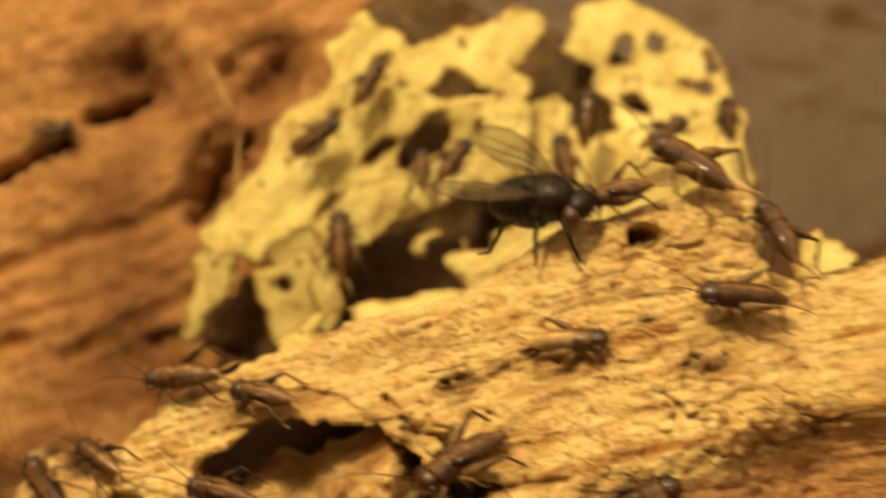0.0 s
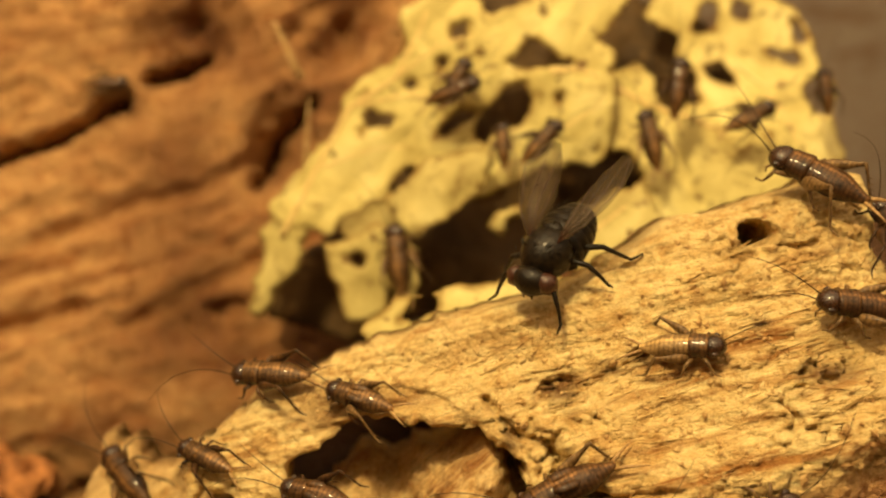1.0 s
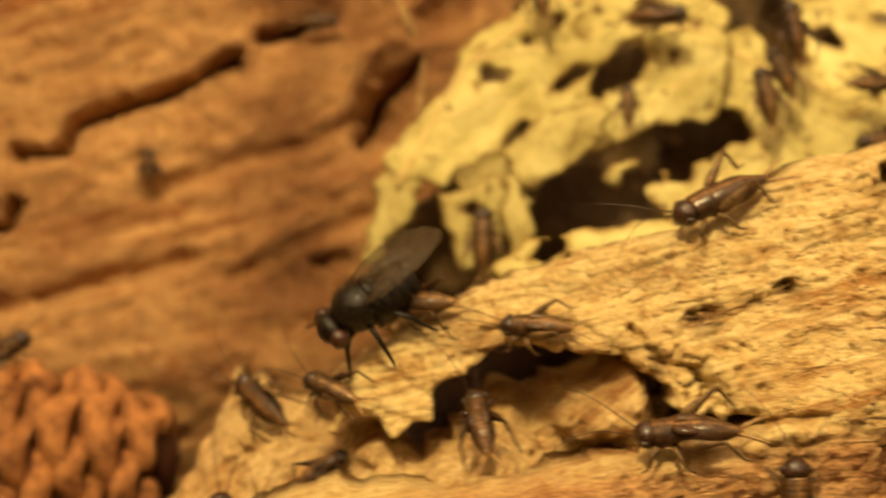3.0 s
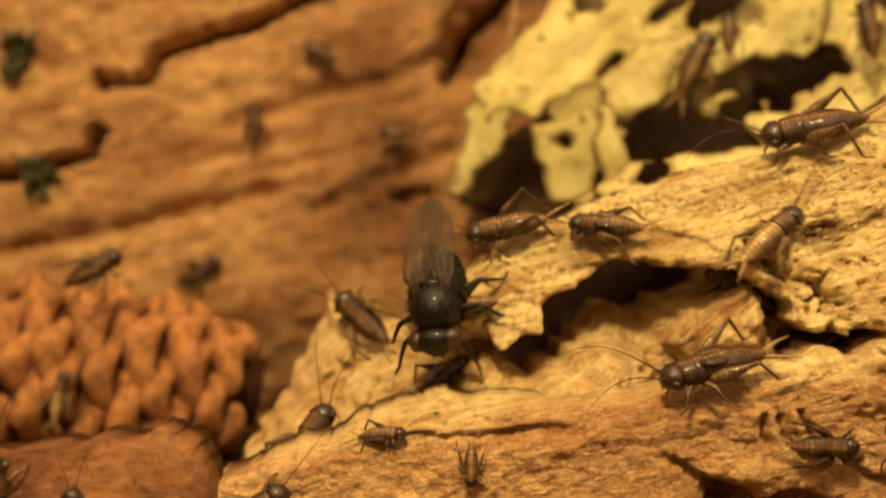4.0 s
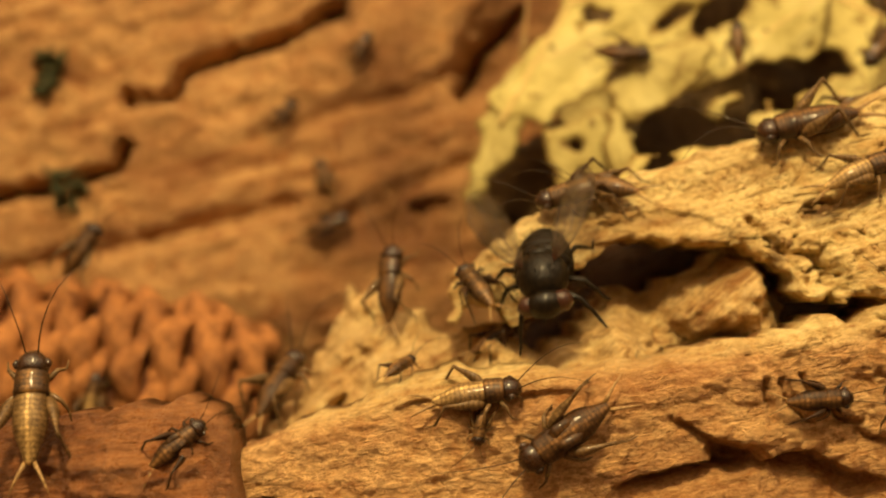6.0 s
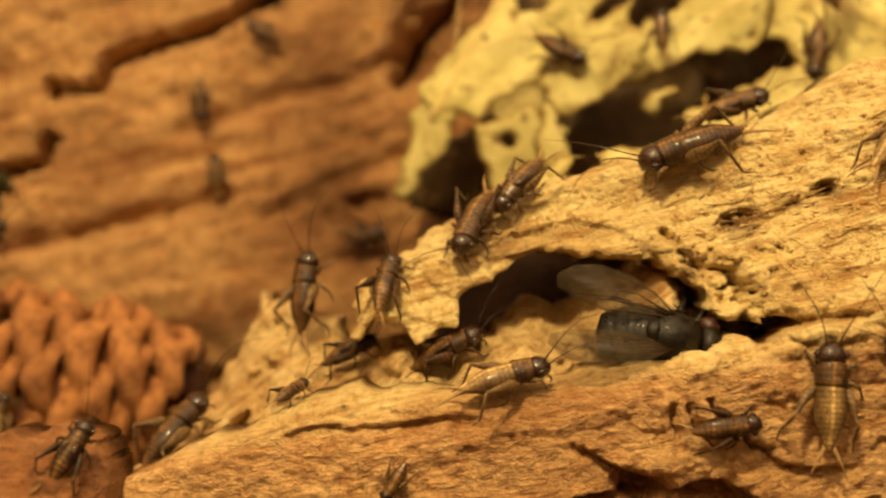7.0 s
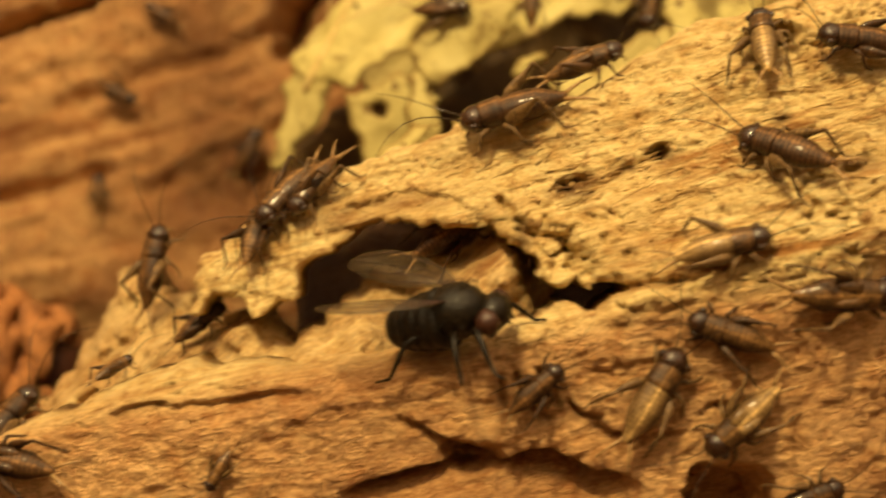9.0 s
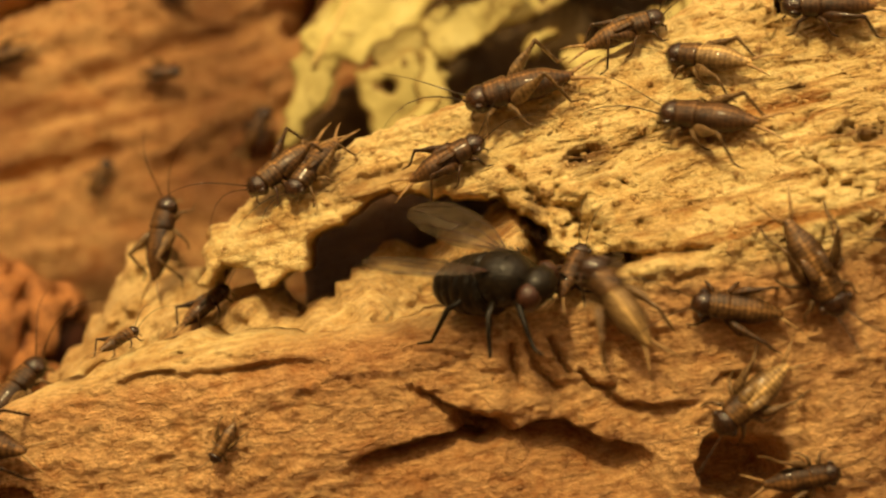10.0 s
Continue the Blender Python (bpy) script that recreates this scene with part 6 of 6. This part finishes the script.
     [(0, -0.6000, 0.2000, 0), (2.3, -0.6000, 0.2000, 0), (2.8, -0.3600, 0.1900, 20), (3, -0.3440, 0.1882, 90), (3.2, -0.3377, 0.1795, 90), (4.3, -0.3160, 0.1502, 85), (5, -0.3086, 0.1327, 80), (5.2, -0.3076, 0.1397, 80), (6.3, -0.3158, 0.1936, 10), (6.4, -0.3173, 0.1940, -35), (6.5, -0.3187, 0.1944, -80), (7, -0.3241, 0.1935, -85), (7.5, -0.3256, 0.1927, -85), (8, -0.3256, 0.1940, -85), (8.5, -0.3080, 0.1916, -50), (9, -0.2817, 0.1746, -30), (9.5, -0.2604, 0.1618, -25), (10, -0.2439, 0.1718, 0)]),
    (cricket("grey-brown cricket on the brown log", 0.0062, False, 35), "back", 10, 0.00099,
     [(0, 0.1000, 0.2000, 190), (3.2, 0.1000, 0.2000, 190), (4.1, -0.1800, 0.1500, 180), (4.3, -0.1956, 0.1439, 120), (5, -0.2014, 0.1161, 120), (6.3, -0.2854, 0.1143, 105), (6.5, -0.2988, 0.1156, 95), (7, -0.3059, 0.1109, 95), (7.5, -0.3091, 0.1107, 90), (8, -0.3098, 0.1120, 90), (8.5, -0.3096, 0.0880, 90), (9, -0.3031, 0.0620, 90), (9.5, -0.3016, 0.0625, 90), (10, -0.3103, 0.0570, 60)]),
    (cricket("blurred dark cricket on the brown log", 0.0078, False, 36), "back", 10, 0.00125,
     [(0, -0.4500, -0.0800, 50), (3.2, -0.4500, -0.0800, 50), (4.3, -0.3414, 0.0229, 25), (4.5, -0.3173, 0.0330, 25), (5, -0.2584, 0.0658, 25), (5.2, -0.2602, 0.0721, 30), (6.3, -0.2563, 0.0554, 5), (6.5, -0.2410, 0.0541, -10), (7, -0.1435, 0.0455, 0), (7.5, -0.1410, 0.0635, 20), (8, -0.1455, 0.0854, 40), (8.5, -0.1400, 0.1008, 60), (9, -0.1386, 0.1070, 60)]),
    (cricket("dark cricket beside the long split", 0.007, False, 37), "back", 10, 0.00112,
     [(0.5, -0.2586, 0.3272, 10), (1, -0.2650, 0.3364, 0), (1.5, -0.2555, 0.3223, 10), (2, -0.2279, 0.3397, 0), (2.5, -0.1855, 0.3469, 0), (3, -0.1558, 0.3573, 0), (3.2, -0.1399, 0.3723, 0)]),
    (cricket("small dark cricket high on the brown log", 0.0062, False, 38), "back", 10, 0.00099,
     [(0, 0.1700, 0.2400, 180), (3.2, 0.1700, 0.2400, 180), (4.1, -0.2800, 0.2450, 140), (4.3, -0.2965, 0.2493, 65), (5, -0.3111, 0.2175, 60), (5.2, -0.3130, 0.2186, 60), (6.3, -0.2035, 0.2750, 60), (6.5, -0.2153, 0.2754, 90), (7, -0.2540, 0.2710, 150), (7.5, -0.2296, 0.2591, 150)]),
    (cricket("dark cricket above the pine cone", 0.0085, False, 39), "cone", 10, 0.00136,
     [(4.3, -0.4406, -0.0018, 30), (5, -0.4485, -0.0153, 35), (5.2, -0.4498, -0.0106, 40), (6.3, -0.4843, 0.0190, 60), (6.5, -0.4799, 0.0176, 60), (7, -0.4824, 0.0225, 60)]),
    (cricket("grey-tan cricket on the pine cone", 0.007, True, 40), "cone", 10, 0.00112,
     [(4.3, -0.4695, -0.1226, 80), (4.5, -0.4696, -0.1194, 80), (5, -0.4671, -0.1196, 80), (5.2, -0.4684, -0.1240, 80), (6.3, -0.4642, -0.1306, 80), (6.5, -0.4678, -0.1336, 80), (7, -0.4669, -0.1377, 80)]),
    (cricket("large tan cricket on the bark plate", 0.011, True, 41), "plate", 10, 0.00176,
     [(4.3, -0.4078, -0.1532, 95), (4.5, -0.4056, -0.1253, 95), (5, -0.4082, -0.1123, 93), (5.2, -0.4099, -0.1092, 95), (6.3, -0.4005, -0.1121, 95), (6.5, -0.3856, -0.1342, 95), (7, -0.3708, -0.1176, 95)]),
    (cricket("small dark cricket on the bark plate", 0.0065, False, 42), "plate", 10, 0.00104,
     [(4.3, -0.3563, -0.1591, 90), (4.5, -0.3525, -0.1617, 90), (5, -0.3468, -0.1371, 95), (5.2, -0.3490, -0.1420, 95), (6.3, -0.2933, -0.1301, 30), (6.5, -0.2920, -0.1276, 35), (7, -0.2929, -0.1170, 60), (7.5, -0.2818, -0.1417, 60)]),
]


def swing_legs(bug, path):
    """Legs swing fore and aft with the distance that the insect has walked."""
    times = [t for t, m in path]
    far = [0.0]
    for (t0, m0), (t1, m1) in zip(path, path[1:]):
        far.append(far[-1] + (m1.translation - m0.translation).length)
    if far[-1] < 0.02:
        return
    for leg, pivot, side, phase, size in LEGS[bug.name]:
        p, rows = Vector(pivot), []
        for i in range(101):
            t = i / 10
            d = float(np.interp(t, times, far))
            a = 13 * math.sin(2 * math.pi * d / (0.9 * size) + math.pi * phase)
            rows.append((t, Matrix.Translation(p) @ pose(0, 0, 0, 0, 0, side * a) @ Matrix.Translation(-p)))
        walk(leg, rows)


def motions():
    for bug, surface, tilt, centre, rows in MOVES:
        if rows[0][0] > 0:
            rows = [(0.0, *rows[0][1:])] + rows
        if rows[-1][0] < 10:
            rows = rows + [(10.0, *rows[-1][1:])]
        path = [(t, stand(more[1] if len(more) > 1 else surface, u, v, h, more[0] if more else tilt, 0.0003, centre))
                for t, u, v, h, *more in rows]
        walk(bug, path)
        swing_legs(bug, path)
    for wing, rest, side in WINGS:             # the fly buzzes on its way into the hollow
        spread, half = (rest @ pose(0, 0, 0, 0, 0, -side * a) for a in (13, 11))
        folded = rest @ pose(0, 0, 0, 0, 0, side * 11)
        rows = [(0.0, spread), (2.1, spread), (2.6, folded), (5.9, folded)]
        for i in range(25):
            rows.append((6.0 + i / 30, rest @ pose(0, 0, 0, side * (38 if i % 2 else -6), 0, -side * 22)))
        rows += [(6.95, half), (7.4, folded), (8.2, folded), (8.6, half)]
        walk(wing, rows + [(10.0, half)])


motions()
